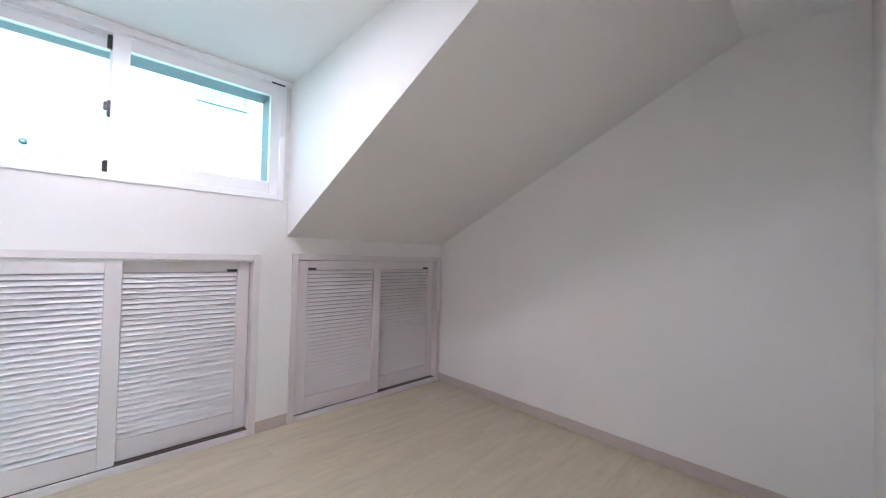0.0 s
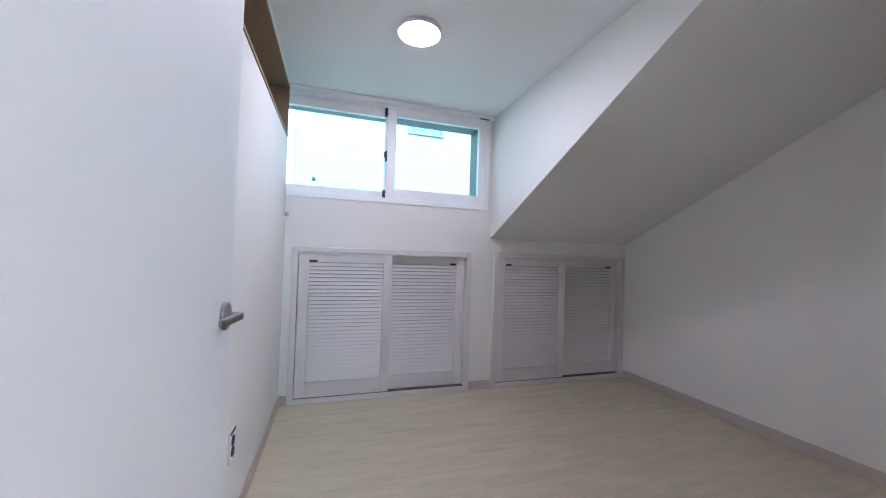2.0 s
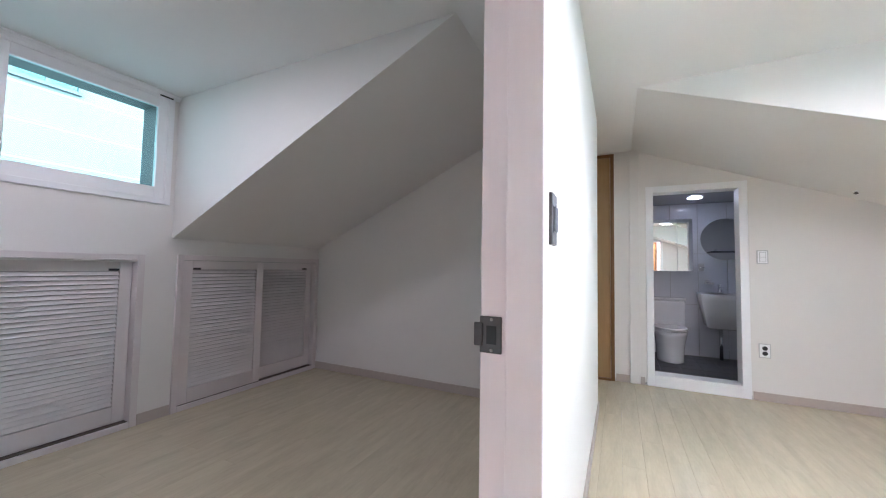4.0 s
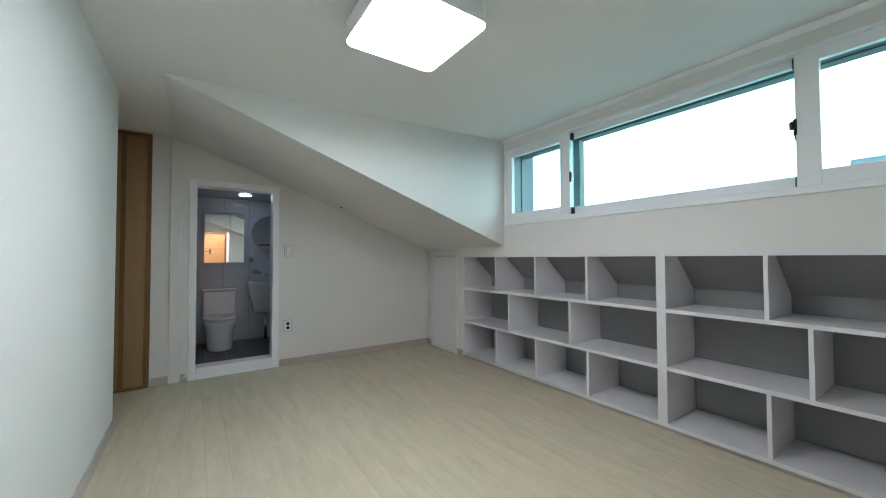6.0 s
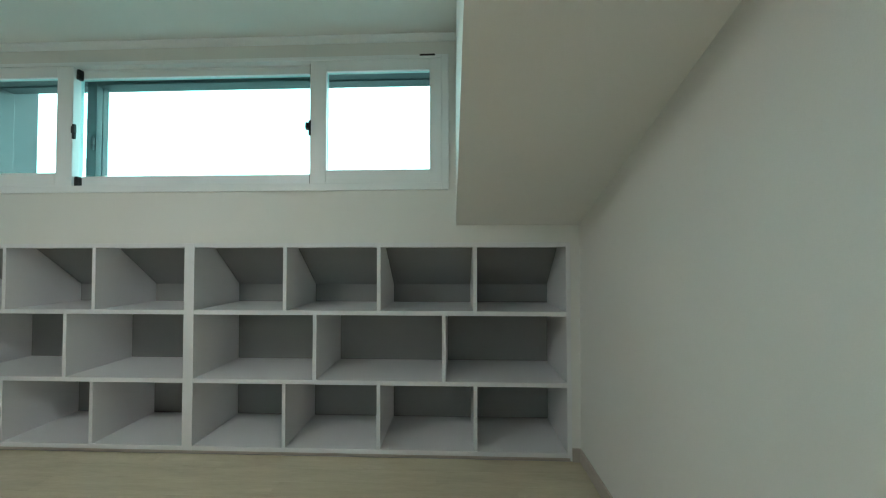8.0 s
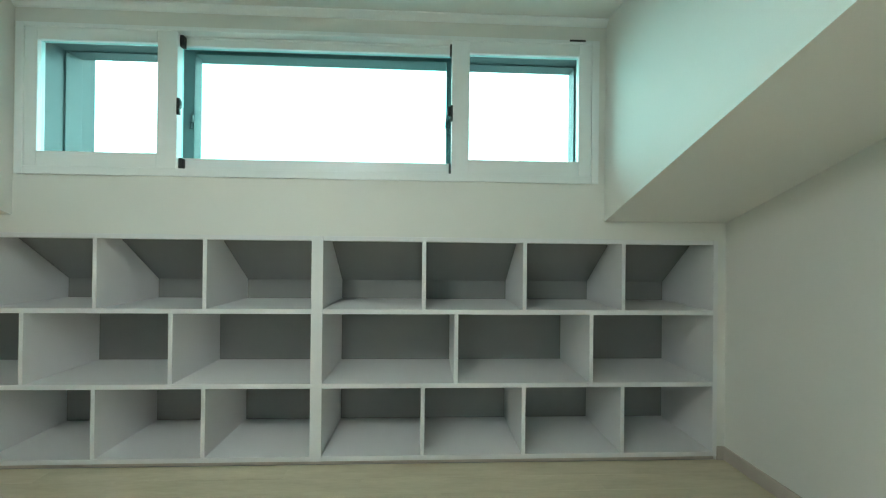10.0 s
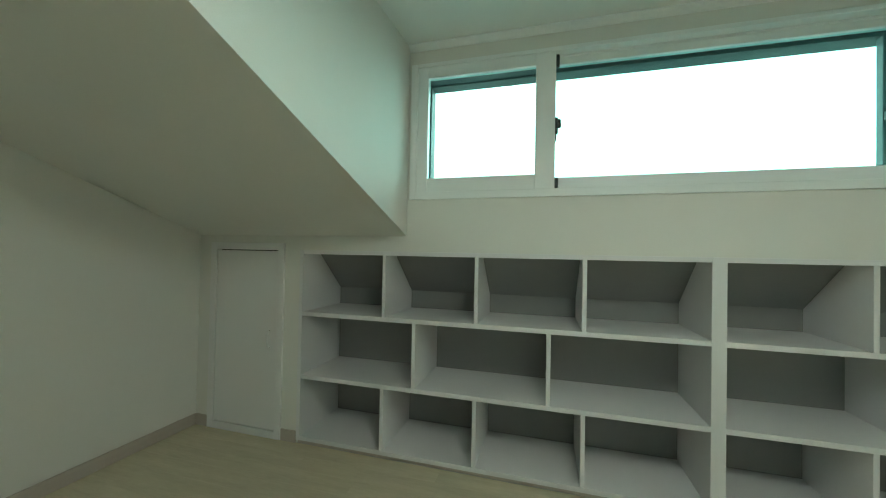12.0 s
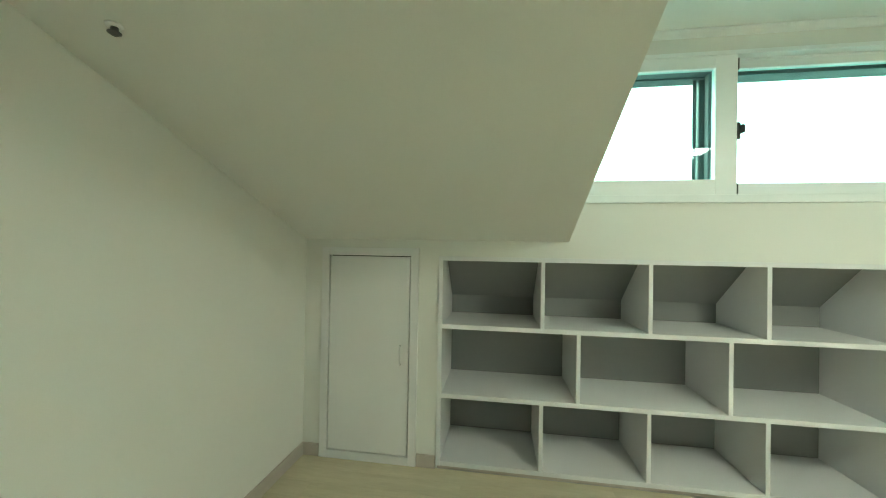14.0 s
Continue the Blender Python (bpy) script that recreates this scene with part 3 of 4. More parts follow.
bm.faces.new(lo)
bm.faces.new(hi)
for n in range(len(lo)):
    bm.faces.new((lo[n], lo[n - 1], hi[n - 1], hi[n]))
bmesh.ops.recalc_face_normals(bm, faces=bm.faces)
bmesh.ops.bevel(bm, geom=list(bm.edges), offset=0.003, segments=2, affect="EDGES", profile=0.5)
finish("lever", bm, STEEL, leaf_1)
for zz in (0.25, 1.75):
    lathe("hinge", STEEL, leaf_1, [(0.007, -0.05), (0.007, 0.05)], (1.343, 3.346, zz), "z", 14)
leaf_1.matrix_basis = Matrix.Translation((1.327, 3.346, 0)) @ pose(0, 0, 0, 0, 0, -1.8) @ Matrix.Translation((-1.327, -3.346, 0))
ws = wall_plate("power_socket", "white wall socket with two black round outlets", "socket", pose(X_B0, 4.77, 0.395, 0, 0, -90), 0.078, 0.125, PVC,
                [("cover_edge", BLACK, [(-0.036, 0.036, 0.009, 0.0115, 0.046, 0.060)])])
for zz in (0.018, -0.026):
    lathe("outlet", BLACK, ws, [(0.020, 0.0), (0.020, 0.004), (0.016, 0.004), (0.015, 0.002)], (0, 0.009, zz), "y", 20)

# ---------------------------------------------------------------- wooden closet door beside the bathroom
wd = empty("door_3", "tall brown wooden folding closet door, closed", "door", kind="structure")
ya, yb, h = 3.092, 3.90, 2.392
X = X_EAST
boxes("frame", BROWN_FRAME, wd, (X - 0.030, X - 0.001, ya, ya + 0.036, 0, h), (X - 0.030, X - 0.001, yb - 0.036, yb, 0, h), (X - 0.030, X - 0.001, ya + 0.036, yb - 0.036, h - 0.036, h), (X - 0.045, X - 0.001, ya + 0.036, yb - 0.036, 0, 0.022), bevel=0.003)
for k in range(4):
    a = ya + 0.038 + k * 0.184
    p = boxes("panel", BROWN_PANEL, wd, (X - 0.016, X - 0.001, a, a + 0.180, 0.024, h - 0.038), bevel=0.003)
    boxes("stile", BROWN_FRAME, wd, (X - 0.023, X - 0.0165, a + 0.148, a + 0.184, 0.024, h - 0.038), bevel=0.002)


# ---------------------------------------------------------------- bathroom
BX0, BX1, BY0, BY1, BZ = X_EAST + 0.14, 7.25, 1.15, 3.05, 2.06
bfloor = tagged(boxes("floor_bathroom", GROUT, None, (BX0 - 0.14, BX1 + 0.1, BY0 - 0.1, BY1 + 0.1, -0.15, 0.030), bevel=0), "dark grey tiled bathroom floor", "floor", kind="structure")
bwall_e = wall("wall_bathroom_back", GROUT, "y", BX1, BX1 + 0.1, BY0 - 0.1, BY1 + 0.1, 0.030, 2.6)
bwall_s = wall("wall_bathroom_south", GROUT, "x", BY0, BY0 - 0.1, BX0, BX1, 0.030, 2.6)
bwall_n = wall("wall_bathroom_north", GROUT, "x", BY1, BY1 + 0.1, BX0, BX1, 0.030, 2.6)
tagged(boxes("ceiling_bathroom", BATH_CEILING, None, (BX0, BX1, BY0, BY1, BZ, BZ + 0.1), bevel=0), "glossy grey bathroom ceiling panel", "ceiling", kind="structure")

bf = empty("door_frame", "white bathroom door frame with raised threshold", "door frame", kind="structure")
YA, YB = 1.967, 2.797
bm = bmesh.new()
add_box(bm, X_EAST - 0.016, X_EAST + 0.15, YA, YA + 0.066, 0, 2.01, 0.004)
add_box(bm, X_EAST - 0.016, X_EAST + 0.15, YB - 0.066, YB, 0, 2.01, 0.004)
add_box(bm, X_EAST - 0.016, X_EAST + 0.15, YA + 0.066, YB - 0.066, 1.945, 2.01, 0.004)
add_box(bm, X_EAST - 0.022, X_EAST + 0.15, YA + 0.066, YB - 0.066, 0, 0.115, 0.006)
finish("jambs", bm, PVC, bf)
bd = empty("door_4", "white bathroom door standing open inwards", "door", kind="structure")
leaf = boxes("leaf", DOOR_FILM, bd, (BX0 + 0.03, BX0 + 0.74, YB - 0.060, YB - 0.024, 0.125, 1.935), bevel=0.003)
for zz in (0.40, 1.05, 1.70):
    lathe("hinge", STEEL, bd, [(0.008, -0.05), (0.008, 0.05)], (BX0 + 0.022, YB - 0.064, zz), "z", 12)


def toilet():
    top = empty("toilet", "white ceramic two-piece toilet with closed lid", "toilet")
    cy, back, z0 = 2.468, BX1 - 0.01, 0.0355
    bm = bmesh.new()
    add_box(bm, back - 0.19, back, cy - 0.195, cy + 0.195, 0.40, 0.765, 0.03, 4)
    finish("tank", bm, CERAMIC, top)
    bm = bmesh.new()
    add_box(bm, back - 0.20, back, cy - 0.205, cy + 0.205, 0.766, 0.80, 0.012, 3)
    finish("tank_lid", bm, CERAMIC, top)

    def oval(x, rx, ry, z, n=28):
        return [(x + rx * math.cos(2 * math.pi * k / n), cy + ry * math.sin(2 * math.pi * k / n), z) for k in range(n)]

    cx = back - 0.40
    loft("bowl", CERAMIC, top, [oval(cx + 0.05, 0.26, 0.155, z0), oval(cx + 0.05, 0.25, 0.148, z0 + 0.03), oval(cx + 0.03, 0.255, 0.158, z0 + 0.2), oval(cx, 0.265, 0.178, z0 + 0.32), oval(cx, 0.27, 0.186, z0 + 0.375)])
    loft("seat", CERAMIC, top, [oval(cx, 0.275, 0.190, z0 + 0.377), oval(cx, 0.28, 0.194, z0 + 0.385), oval(cx, 0.28, 0.194, z0 + 0.394)])
    loft("lid", CERAMIC, top, [oval(cx, 0.275, 0.192, z0 + 0.396), oval(cx, 0.278, 0.194, z0 + 0.41), oval(cx, 0.25, 0.17, z0 + 0.42)])


toilet()


def basin():
    top = empty("wash_basin", "white ceramic wall basin on a slim leg with chrome tap", "basin")
    cy, back = 1.885, BX1 - 0.009

    def ring(w, d, z, n=9):
        return [(back - d / 2 + d / 2 * p, cy + q * w) for p, q in rounded(1, 0.5, 0.25, n)], z

    rings = [[(p, q, z) for p, q in o] for o, z in (ring(0.26, 0.22, 0.43), ring(0.34, 0.28, 0.46), ring(0.42, 0.36, 0.64), ring(0.49, 0.42, 0.80), ring(0.50, 0.44, 0.86), ring(0.51, 0.43, 0.875), ring(0.45, 0.36, 0.87), ring(0.36, 0.28, 0.78))]
    loft("bowl", CERAMIC, top, rings)
    lathe("leg", CHROME, top, [(0.02, 0.0356), (0.02, 0.43)], (back - 0.10, cy, 0), "z", 18)
    lathe("tap_body", CHROME, top, [(0.024, 0.876), (0.022, 0.90), (0.019, 0.97), (0.021, 0.985)], (back - 0.07, cy, 0), "z", 20)
    tube("spout", CHROME, top, [(back - 0.07, cy, 0.95), (back - 0.14, cy, 0.955), (back - 0.19, cy, 0.94)], 0.011)
    boxes("tap_lever", CHROME, top, (back - 0.13, back - 0.06, cy - 0.010, cy + 0.010, 0.986, 0.997), bevel=0.004)


basin()
cab = empty("mirror_cabinet", "mirror-fronted bathroom cabinet above the toilet", "cabinet")
boxes("body", MELAMINE, cab, (BX1 - 0.15, BX1 - 0.008, 2.175, 2.652, 1.15, 1.845), bevel=0.002)
for a, b in ((2.177, 2.349), (2.352, 2.650)):
    d = boxes("door", MIRROR, cab, (BX1 - 0.158, BX1 - 0.151, a, b, 1.152, 1.843), bevel=0.0015)
rm = empty("round_mirror", "round frameless wall mirror above the basin", "mirror")
lathe("glass", MIRROR, rm, [(0.27, 0.0), (0.27, 0.006), (0.266, 0.008)], (BX1 - 0.017, 1.80, 1.575), "x", 64)
gs = empty("glass_shelf", "narrow dark shelf under the round mirror", "shelf")
boxes("board", GUNMETAL, gs, (BX1 - 0.13, BX1 - 0.019, 1.58, 1.98, 1.40, 1.415), bevel=0.002)
for yy in (1.64, 1.90):
    boxes("bracket", CHROME, gs, (BX1 - 0.06, BX1 - 0.019, yy, yy + 0.02, 1.416, 1.44), bevel=0.003)
hd = empty("soap_holder", "chrome wire soap holder on the tiled wall", "holder")
boxes("dish", CHROME, hd, (BX1 - 0.10, BX1 - 0.02, 1.945, 2.055, 0.985, 0.993), (BX1 - 0.10, BX1 - 0.094, 1.945, 2.055, 0.993, 1.01), bevel=0.002)
boxes("mount", CHROME, hd, (BX1 - 0.022, BX1 - 0.009, 1.97, 2.03, 0.98, 1.035), bevel=0.004)
hk = empty("cup_holder", "chrome ring holding a pale glass cup on the tiled wall", "holder")
boxes("mount", CHROME, hk, (BX1 - 0.024, BX1 - 0.009, 2.055, 2.095, 1.185, 1.225), bevel=0.004)
lathe("ring", CHROME, hk, [(0.036, 1.20), (0.040, 1.20), (0.040, 1.208), (0.036, 1.208)], (BX1 - 0.064, 2.075, 0), "z", 28)
lathe("cup", PLATE_GREY, hk, [(0.028, 1.155), (0.034, 1.255), (0.031, 1.255), (0.026, 1.162)], (BX1 - 0.064, 2.075, 0), "z", 28)
dl = empty("downlight", "round white LED downlight, lit", "lamp")
lathe("rim", PVC, dl, [(0.085, 0.0), (0.085, -0.006), (0.075, -0.010)], (6.725, 2.205, BZ), "z", 32)
lathe("diffuser", BATH_GLOW, dl, [(0.073, -0.0105), (0.070, -0.013)], (6.725, 2.205, BZ), "z", 32)

# ---------------------------------------------------------------- landing behind the west wall, seen in the bathroom mirror
LX0, LX1, LY0, LY1 = -1.05, X_WEST - 0.13, 1.45, 3.20
tagged(boxes("floor_landing", BROWN_PANEL, None, (LX0 - 0.1, LX1, LY0 - 0.1, LY1 + 0.1, -0.15, -0.001), bevel=0), "brown wooden landing floor", "floor", kind="structure")
wall("wall_landing_end", WALLPAPER, "y", LX0, LX0 - 0.1, LY0 - 0.1, LY1 + 0.1, 0, 2.6)
wall("wall_landing_south", WALLPAPER, "x", LY0, LY0 - 0.1, LX0, LX1, 0, 2.6)
wall("wall_landing_north", WALLPAPER, "x", LY1, LY1 + 0.1, LX0, LX1, 0, 2.6)
tagged(boxes("ceiling_landing", CEILING_PAPER, None, (LX0, LX1, LY0, LY1, 2.42, 2.54), bevel=0), "flat white landing ceiling", "ceiling", kind="structure")
wf = empty("door_frame", "white lining of the opening to the landing", "door frame", kind="structure")
boxes("jambs", PVC, wf, (X_WEST - 0.14, X_WEST + 0.012, 1.862, 1.925, 0, 2.07), (X_WEST - 0.14, X_WEST + 0.012, 2.795, 2.858, 0, 2.07), (X_WEST - 0.14, X_WEST + 0.012, 1.926, 2.794, 2.01, 2.07), bevel=0.003)
pd = empty("door_5", "orange pine plank door with black handle, closed", "door", kind="structure")
PX = LX0 + 0.001
boxes("frame", BROWN_FRAME, pd, (PX, PX + 0.03, 1.93, 1.98, 0, 2.12), (PX, PX + 0.03, 2.68, 2.73, 0, 2.12), (PX, PX + 0.04, 1.981, 2.679, 2.03, 2.12), bevel=0.003)
leaf = boxes("leaf", BROWN_PANEL, pd, (PX, PX + 0.012, 1.981, 2.679, 0.01, 2.029), bevel=0)
bm = bmesh.new()
add_box(bm, PX + 0.012, PX + 0.022, -0.347, 0.347, -0.061, 0.061, 0.004)
plank_mesh = finish("plank", bm, PINE, leaf)
plank_mesh.location = (0, 2.33, 0.075)
for k in range(1, 16):
    o = plank_mesh.copy()
    scene.collection.objects.link(o)
    o.location = (0, 2.33, 0.075 + 0.1235 * k)
boxes("handle", BLACK, pd, (PX + 0.022, PX + 0.032, 2.36, 2.40, 1.36, 1.52), (PX + 0.032, PX + 0.06, 2.38, 2.54, 1.44, 1.46), bevel=0.003)
ll = empty("ceiling_lamp", "round warm white LED ceiling lamp, lit", "lamp")
lathe("rim", PVC, ll, [(0.16, 0.0), (0.16, -0.03), (0.155, -0.034)], (-0.42, 2.30, 2.42), "z", 40)
lathe("diffuser", LANDING_GLOW, ll, [(0.150, -0.0345), (0.146, -0.038)], (-0.42, 2.30, 2.42), "z", 40)


# ---------------------------------------------------------------- small room: louvred closets
def closet(name, x0, x1, h):
    top = empty(name, "low built-in closet with two sliding louvred doors, closed", "closet", group="louvred closets")
    y = Y_B
    boxes("frame", LOUVRE, top, *ring_boxes(x0, x1, 0, h, y - 0.014, y + 0.09, 0.044, 0.038, 0.040), bevel=0.003)
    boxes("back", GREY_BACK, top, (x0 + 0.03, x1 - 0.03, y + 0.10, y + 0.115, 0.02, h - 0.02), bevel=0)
    boxes("track", DARK_TRACK, top, (x0 + 0.045, x1 - 0.045, y + 0.004, y + 0.085, 0.0385, 0.042), bevel=0)
    inner0, inner1 = x0 + 0.049, x1 - 0.049
    w = (inner1 - inner0) / 2 + 0.034
    for k, (a, yy) in enumerate(((inner0, y + 0.002), (inner1 - w, y + 0.045))):
        b = a + w
        z0, z1 = 0.044, h - 0.045
        door = boxes("door", LOUVRE, top, *ring_boxes(a, b, z0, z1, yy, yy + 0.034, 0.072, 0.115, 0.072), bevel=0.003)
        # Grey sheet painting in the shade between the slats.
        boxes("door_panel", LOUVRE_GAP_SHADE, door, (a + 0.065, b - 0.065, yy + 0.026, yy + 0.031, z0 + 0.10, z1 - 0.065), bevel=0)
        lo, hi = z0 + 0.118, z1 - 0.075
        count = 31
        pitch = (hi - lo) / count
        sl = prism("slat", LOUVRE_SLAT_LIT, door, [(-0.0155, -pitch * 0.35), (-0.0145, -pitch * 0.40), (-0.006, -pitch * 0.40), (0.008, pitch * 0.39), (0.004, pitch * 0.43)], -(b - a) / 2 + 0.073, (b - a) / 2 - 0.073)
        cx = (a + b) / 2
        sl.location = (cx, yy + 0.016, lo + pitch / 2)
        for n in range(1, count):
            o = sl.copy()
            scene.collection.objects.link(o)
            o.location = (cx, yy + 0.016, lo + pitch * (n + 0.5))
        xx = a + 0.105 if k == 0 else b - 0.105
        boxes("finger_pull", BLACK, door, (xx - 0.030, xx + 0.030, yy - 0.0025, yy - 0.0003, z1 - 0.071, z1 - 0.055), bevel=0.0006)


closet("closet", 1.357, 2.825, 1.203)
closet("closet", 3.040, 4.506, 1.212)

# wood-lined niche under the ceiling
nx = X_B0 - 0.27
ni = empty("wall_niche", "walnut-lined open niche high in the white wall", "niche")
ny0, ny1, nz0, nz1 = NICHE
boxes("lining", NICHE_WOOD, ni, (nx, nx + 0.012, ny0 + 0.002, ny1 - 0.002, nz0 + 0.002, nz1 - 0.002), (nx + 0.012, X_B0 + 0.006, ny0 + 0.002, ny1 - 0.002, nz0 + 0.001, nz0 + 0.016), (nx + 0.012, X_B0 + 0.006, ny0 + 0.002, ny1 - 0.002, nz1 - 0.016, nz1 - 0.001),
      (nx + 0.012, X_B0 + 0.006, ny1 - 0.016, ny1 - 0.001, nz0 + 0.0165, nz1 - 0.0165), (nx + 0.012, X_B0 + 0.006, ny0 + 0.001, ny0 + 0.016, nz0 + 0.0165, nz1 - 0.0165), bevel=0.001)
cb = empty("corner_bead", "thin brown edge strip with end clip on the wall panel", "trim", kind="structure")
boxes("strip", BASE, cb, (X_B0 + 0.0005, X_B0 + 0.004, 6.047, 6.058, 1.46, NICHE[2] - 0.001), bevel=0.001)
boxes("clip", BASE, cb, (X_B0 + 0.0005, X_B0 + 0.030, 6.050, 6.085, 1.425, 1.455), bevel=0.005)

# the west wall of the small room stands slightly out of square, with all that is on it
SKEW = Matrix.Translation((X_B0, 6.10, 0)) @ pose(0, 0, 0, 0, 0, -1.1) @ Matrix.Translation((-X_B0, -6.10, 0))
for o in (bpy.data.objects["wall_small_room_west"], bpy.data.objects["baseboard_small_west"], ni, cb, ws):
    o.matrix_basis = SKEW @ o.matrix_basis

# round lamp
rl = empty("ceiling_lamp", "round white LED ceiling lamp, lit", "lamp")
lathe("rim", PVC, rl, [(0.122, 0.0), (0.122, -0.022), (0.118, -0.026)], (2.055, 5.125, CEIL_B), "z", 48)
lathe("diffuser", ROUND_GLOW, rl, [(0.114, -0.0262), (0.112, -0.029)], (2.055, 5.125, CEIL_B), "z", 48)

# ---------------------------------------------------------------- outside
tagged(boxes("ground", GRASS, None, (-2000, 2000, -2000, 2000, -7.0, -6.0), bevel=0), "bare grey ground far below", "ground", kind="structure")
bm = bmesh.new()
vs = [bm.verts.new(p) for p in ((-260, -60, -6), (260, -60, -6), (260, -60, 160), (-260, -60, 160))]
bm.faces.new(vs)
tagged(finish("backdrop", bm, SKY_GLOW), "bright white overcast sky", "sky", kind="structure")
tagged(boxes("roof_eave_south", SOFFIT, None, (X_WEST - 0.4, X_EAST + 1.6, -0.60, -0.161, 2.475, 2.60), bevel=0.01), "roof eave above the window, shade put into its dark grey", "roof", kind="structure")
tagged(boxes("roof_eave_north", SOFFIT, None, (X_B0 - 0.6, X_EAST + 1.6, Y_B + 0.151, Y_B + 0.62, 2.470, 2.60), bevel=0.01), "roof eave above the window, shade put into its dark grey", "roof", kind="structure")
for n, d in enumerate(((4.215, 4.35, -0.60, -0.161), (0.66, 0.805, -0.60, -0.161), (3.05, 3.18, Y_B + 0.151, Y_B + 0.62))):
    tagged(boxes("wall_dormer_fin_%d" % (n + 1), SOFFIT, None, (*d, 1.47, 2.469), bevel=0.008), "side fin of the dormer, shade put into its dark grey", "wall", kind="structure")
tagged(boxes("roof_deck", ROOF_TILE, None, (X_WEST - 0.4, X_EAST + 1.4, -0.16, Y_B + 0.62, 2.605, 2.70), bevel=0.01), "dark flat roof deck", "roof", kind="structure")


def neighbour():
    top = empty("house", "white rendered neighbouring house with small window", "house")
    y = 10.2
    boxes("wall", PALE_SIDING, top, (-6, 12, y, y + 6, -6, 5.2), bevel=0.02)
    boxes("roof", ROOF_TILE, top, (-6.3, 12.3, y - 0.15, y + 6.2, 5.2, 5.5), bevel=0.02)
    for k in range(12):
        boxes("siding_joint", PLATE_GREY, top, (-5.9, 11.9, y - 0.006, y - 0.001, -1 + k * 0.5, -0.985 + k * 0.5), bevel=0)
    w = boxes("window", SOFFIT, top, *ring_boxes(3.06, 3.79, 3.57, 4.35, y - 0.05, y - 0.001, 0.05), (3.40, 3.44, y - 0.045, y - 0.001, 3.62, 4.30), bevel=0.004)
    boxes("pane", GLASS, w, (3.10, 3.75, y - 0.03, y - 0.02, 3.61, 4.31), bevel=0)
    boxes("corner_board", OUTER_WALL, top, (0.70, 0.97, y - 0.05, y - 0.0065, -6, 5.19), bevel=0.01)
    lathe("vent_cap", BLACK, top, [(0.037, 0.0), (0.037, -0.04), (0.022, -0.055)], (1.33, y, 2.51), "y", 20)


neighbour()


def rooftop_house():
    """A low pale roof house across the lane, its top just above the sill line."""
    top = empty("rooftop_house", "pale rooftop house with small windows across the lane", "house")
    y = -6.0
    boxes("wall", OUTER_WALL, top, (0.43, 1.47, y - 2.4, y, -6, 2.775), bevel=0.02)
    boxes("coping", OUTER_WALL, top, (0.40, 1.50, y - 2.44, y + 0.04, 2.776, 2.825), bevel=0.01)
    boxes("parapet", OUTER_WALL, top, (1.512, 2.4, y - 0.3, y - 0.1, -6, 2.79), bevel=0.02)
    for k in range(3):
        w = boxes("window", PLATE_GREY, top, *ring_boxes(0.49 + 0.32 * k, 0.77 + 0.32 * k, 2.36, 2.70, y + 0.001, y + 0.03, 0.025), bevel=0.002)
        boxes("pane", GLASS, w, (0.51 + 0.32 * k, 0.75 + 0.32 * k, y + 0.008, y + 0.014, 2.38, 2.68), bevel=0)


rooftop_house()


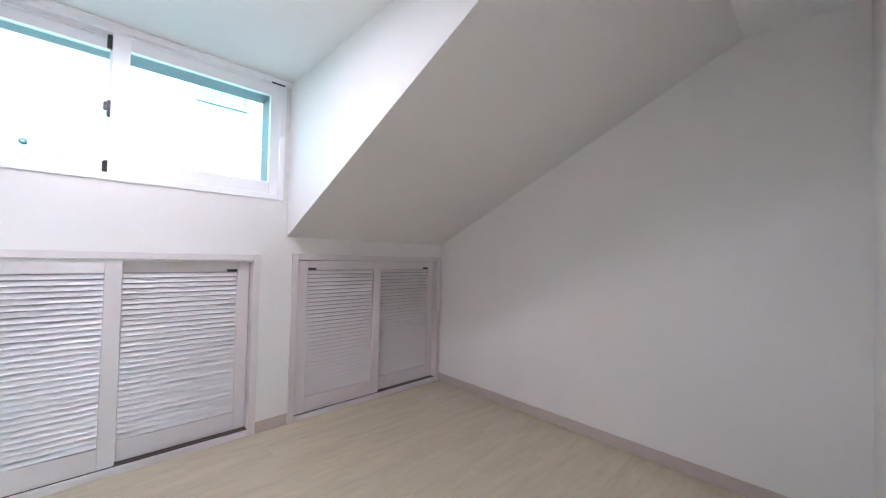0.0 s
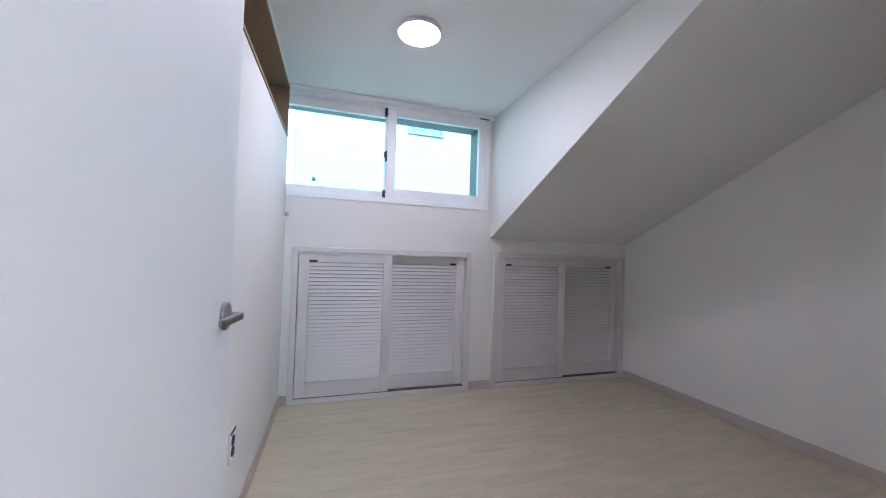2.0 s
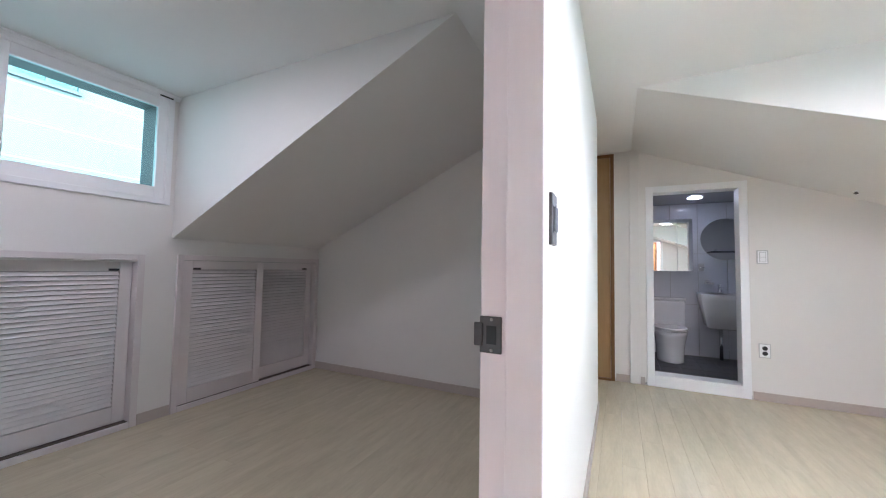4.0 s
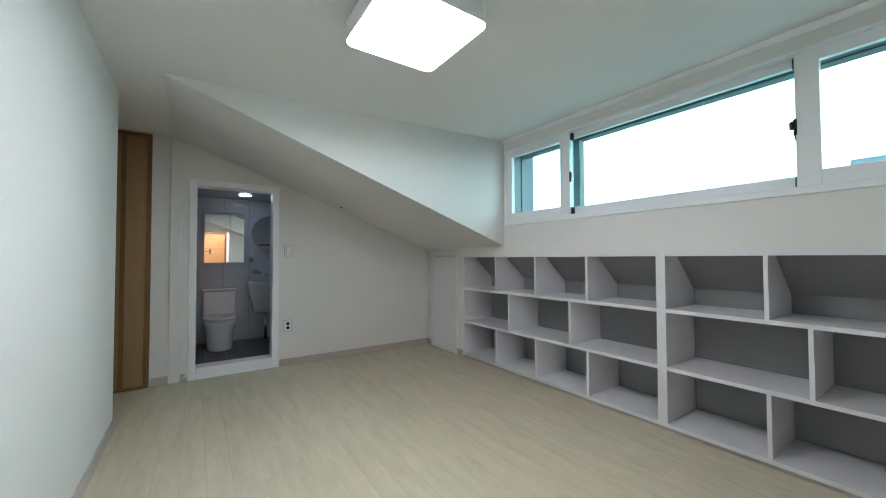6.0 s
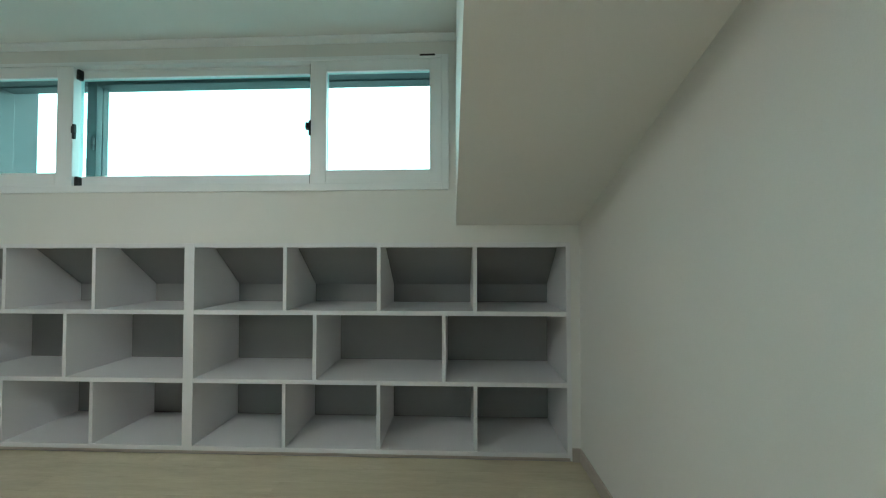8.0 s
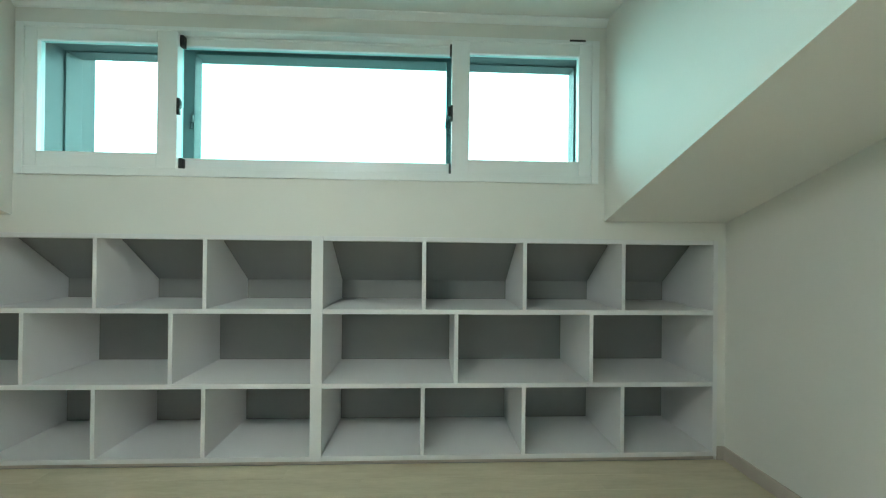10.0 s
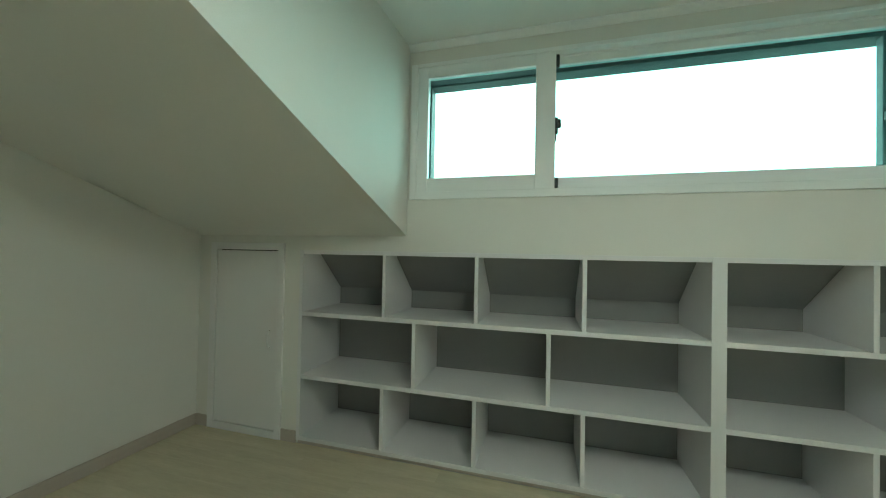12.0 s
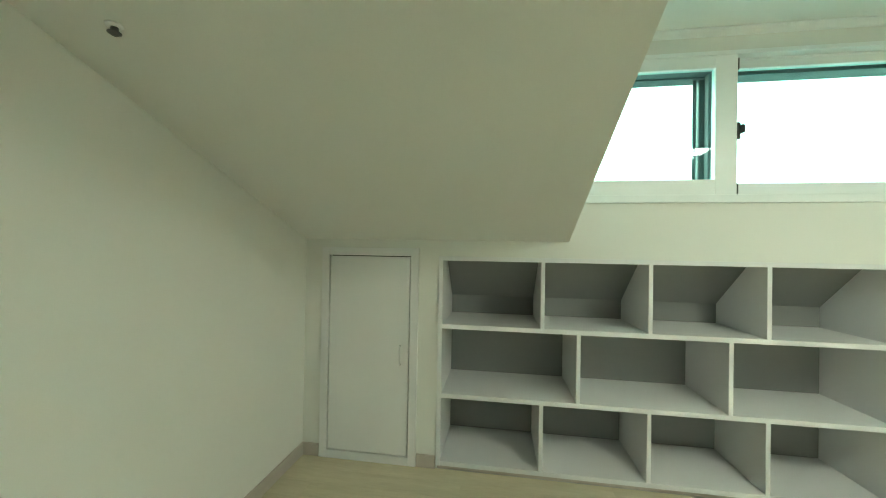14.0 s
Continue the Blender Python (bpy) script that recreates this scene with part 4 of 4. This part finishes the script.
# ---------------------------------------------------------------- pieces: floor planks and bathroom tiles
def planks():
    rng = random.Random(4)
    wide, long = 0.1215, 1.21
    meshes = {}

    def cut(x0, x1, y0, y1):
        key = (round(x1 - x0, 3), round(y1 - y0, 3))
        if key not in meshes:
            bm = bmesh.new()
            add_box(bm, -key[0] / 2, key[0] / 2, -key[1] / 2, key[1] / 2, -0.008, 0.0, 0.0004, 1)
            bmesh.ops.recalc_face_normals(bm, faces=bm.faces)
            me = bpy.data.meshes.new("plank")
            bm.to_mesh(me)
            bm.free()
            me.materials.append(OAK)
            meshes[key] = me
        o = new("plank", meshes[key])
        o.parent = floor
        o.location = ((x0 + x1) / 2, (y0 + y1) / 2, 0)

    def field(ax, bx, ay, by):
        n = 0
        y = ay
        while y < by - 0.01:
            yy = min(y + wide, by)
            x = ax - (n * 0.403 % long)
            while x < bx - 0.01:
                a, b = max(x, ax), min(x + long, bx)
                if b - a > 0.03:
                    cut(a, b - 0.0004, y, yy - 0.0004)
                x += long
            y, n = yy, n + 1

    field(X_WEST, X_EAST, 0, Y_PART)
    field(1.30, 2.235, Y_PART, Y_PART_B)
    field(X_B0 - 0.09, X_B1, Y_PART_B, Y_B)
    field(X_ALC, X_EAST, Y_PART, Y_ALC)


planks()


def tiles(parent, mat, us, vs, put, gap=0.0025):
    """Tiles between the given lines; put turns (u, v, out) into a place."""
    for a, b in zip(us, us[1:]):
        for c, d in zip(vs, vs[1:]):
            p, q = Vector(put(a + gap, c + gap, 0.0)), Vector(put(b - gap, d - gap, 0.008))
            lo, hi = [[f(m, n) for m, n in zip(p, q)] for f in (min, max)]
            bm = bmesh.new()
            add_box(bm, lo[0], hi[0], lo[1], hi[1], lo[2], hi[2], 0.001, 1)
            finish("tile", bm, mat, parent)


def steps(a, b, d):
    n = max(1, round((b - a) / d))
    return [a + (b - a) * k / n for k in range(n + 1)]


tiles(bfloor, TILE_DARK, steps(BX0, BX1, 0.2), steps(BY0, BY1, 0.2), lambda u, v, o: (u, v, 0.030 + o * 0.7))
tiles(bwall_e, TILE_WHITE, steps(BY0, BY1, 0.3), steps(0.036, BZ, 0.6), lambda u, v, o: (BX1 - o, u, v))
tiles(bwall_s, TILE_WHITE, steps(BX0, BX1 - 0.009, 0.3), steps(0.036, BZ, 0.6), lambda u, v, o: (u, BY0 + o, v))
tiles(bwall_n, TILE_WHITE, steps(BX0, BX1 - 0.009, 0.3), steps(0.036, BZ, 0.6), lambda u, v, o: (u, BY1 - o, v))
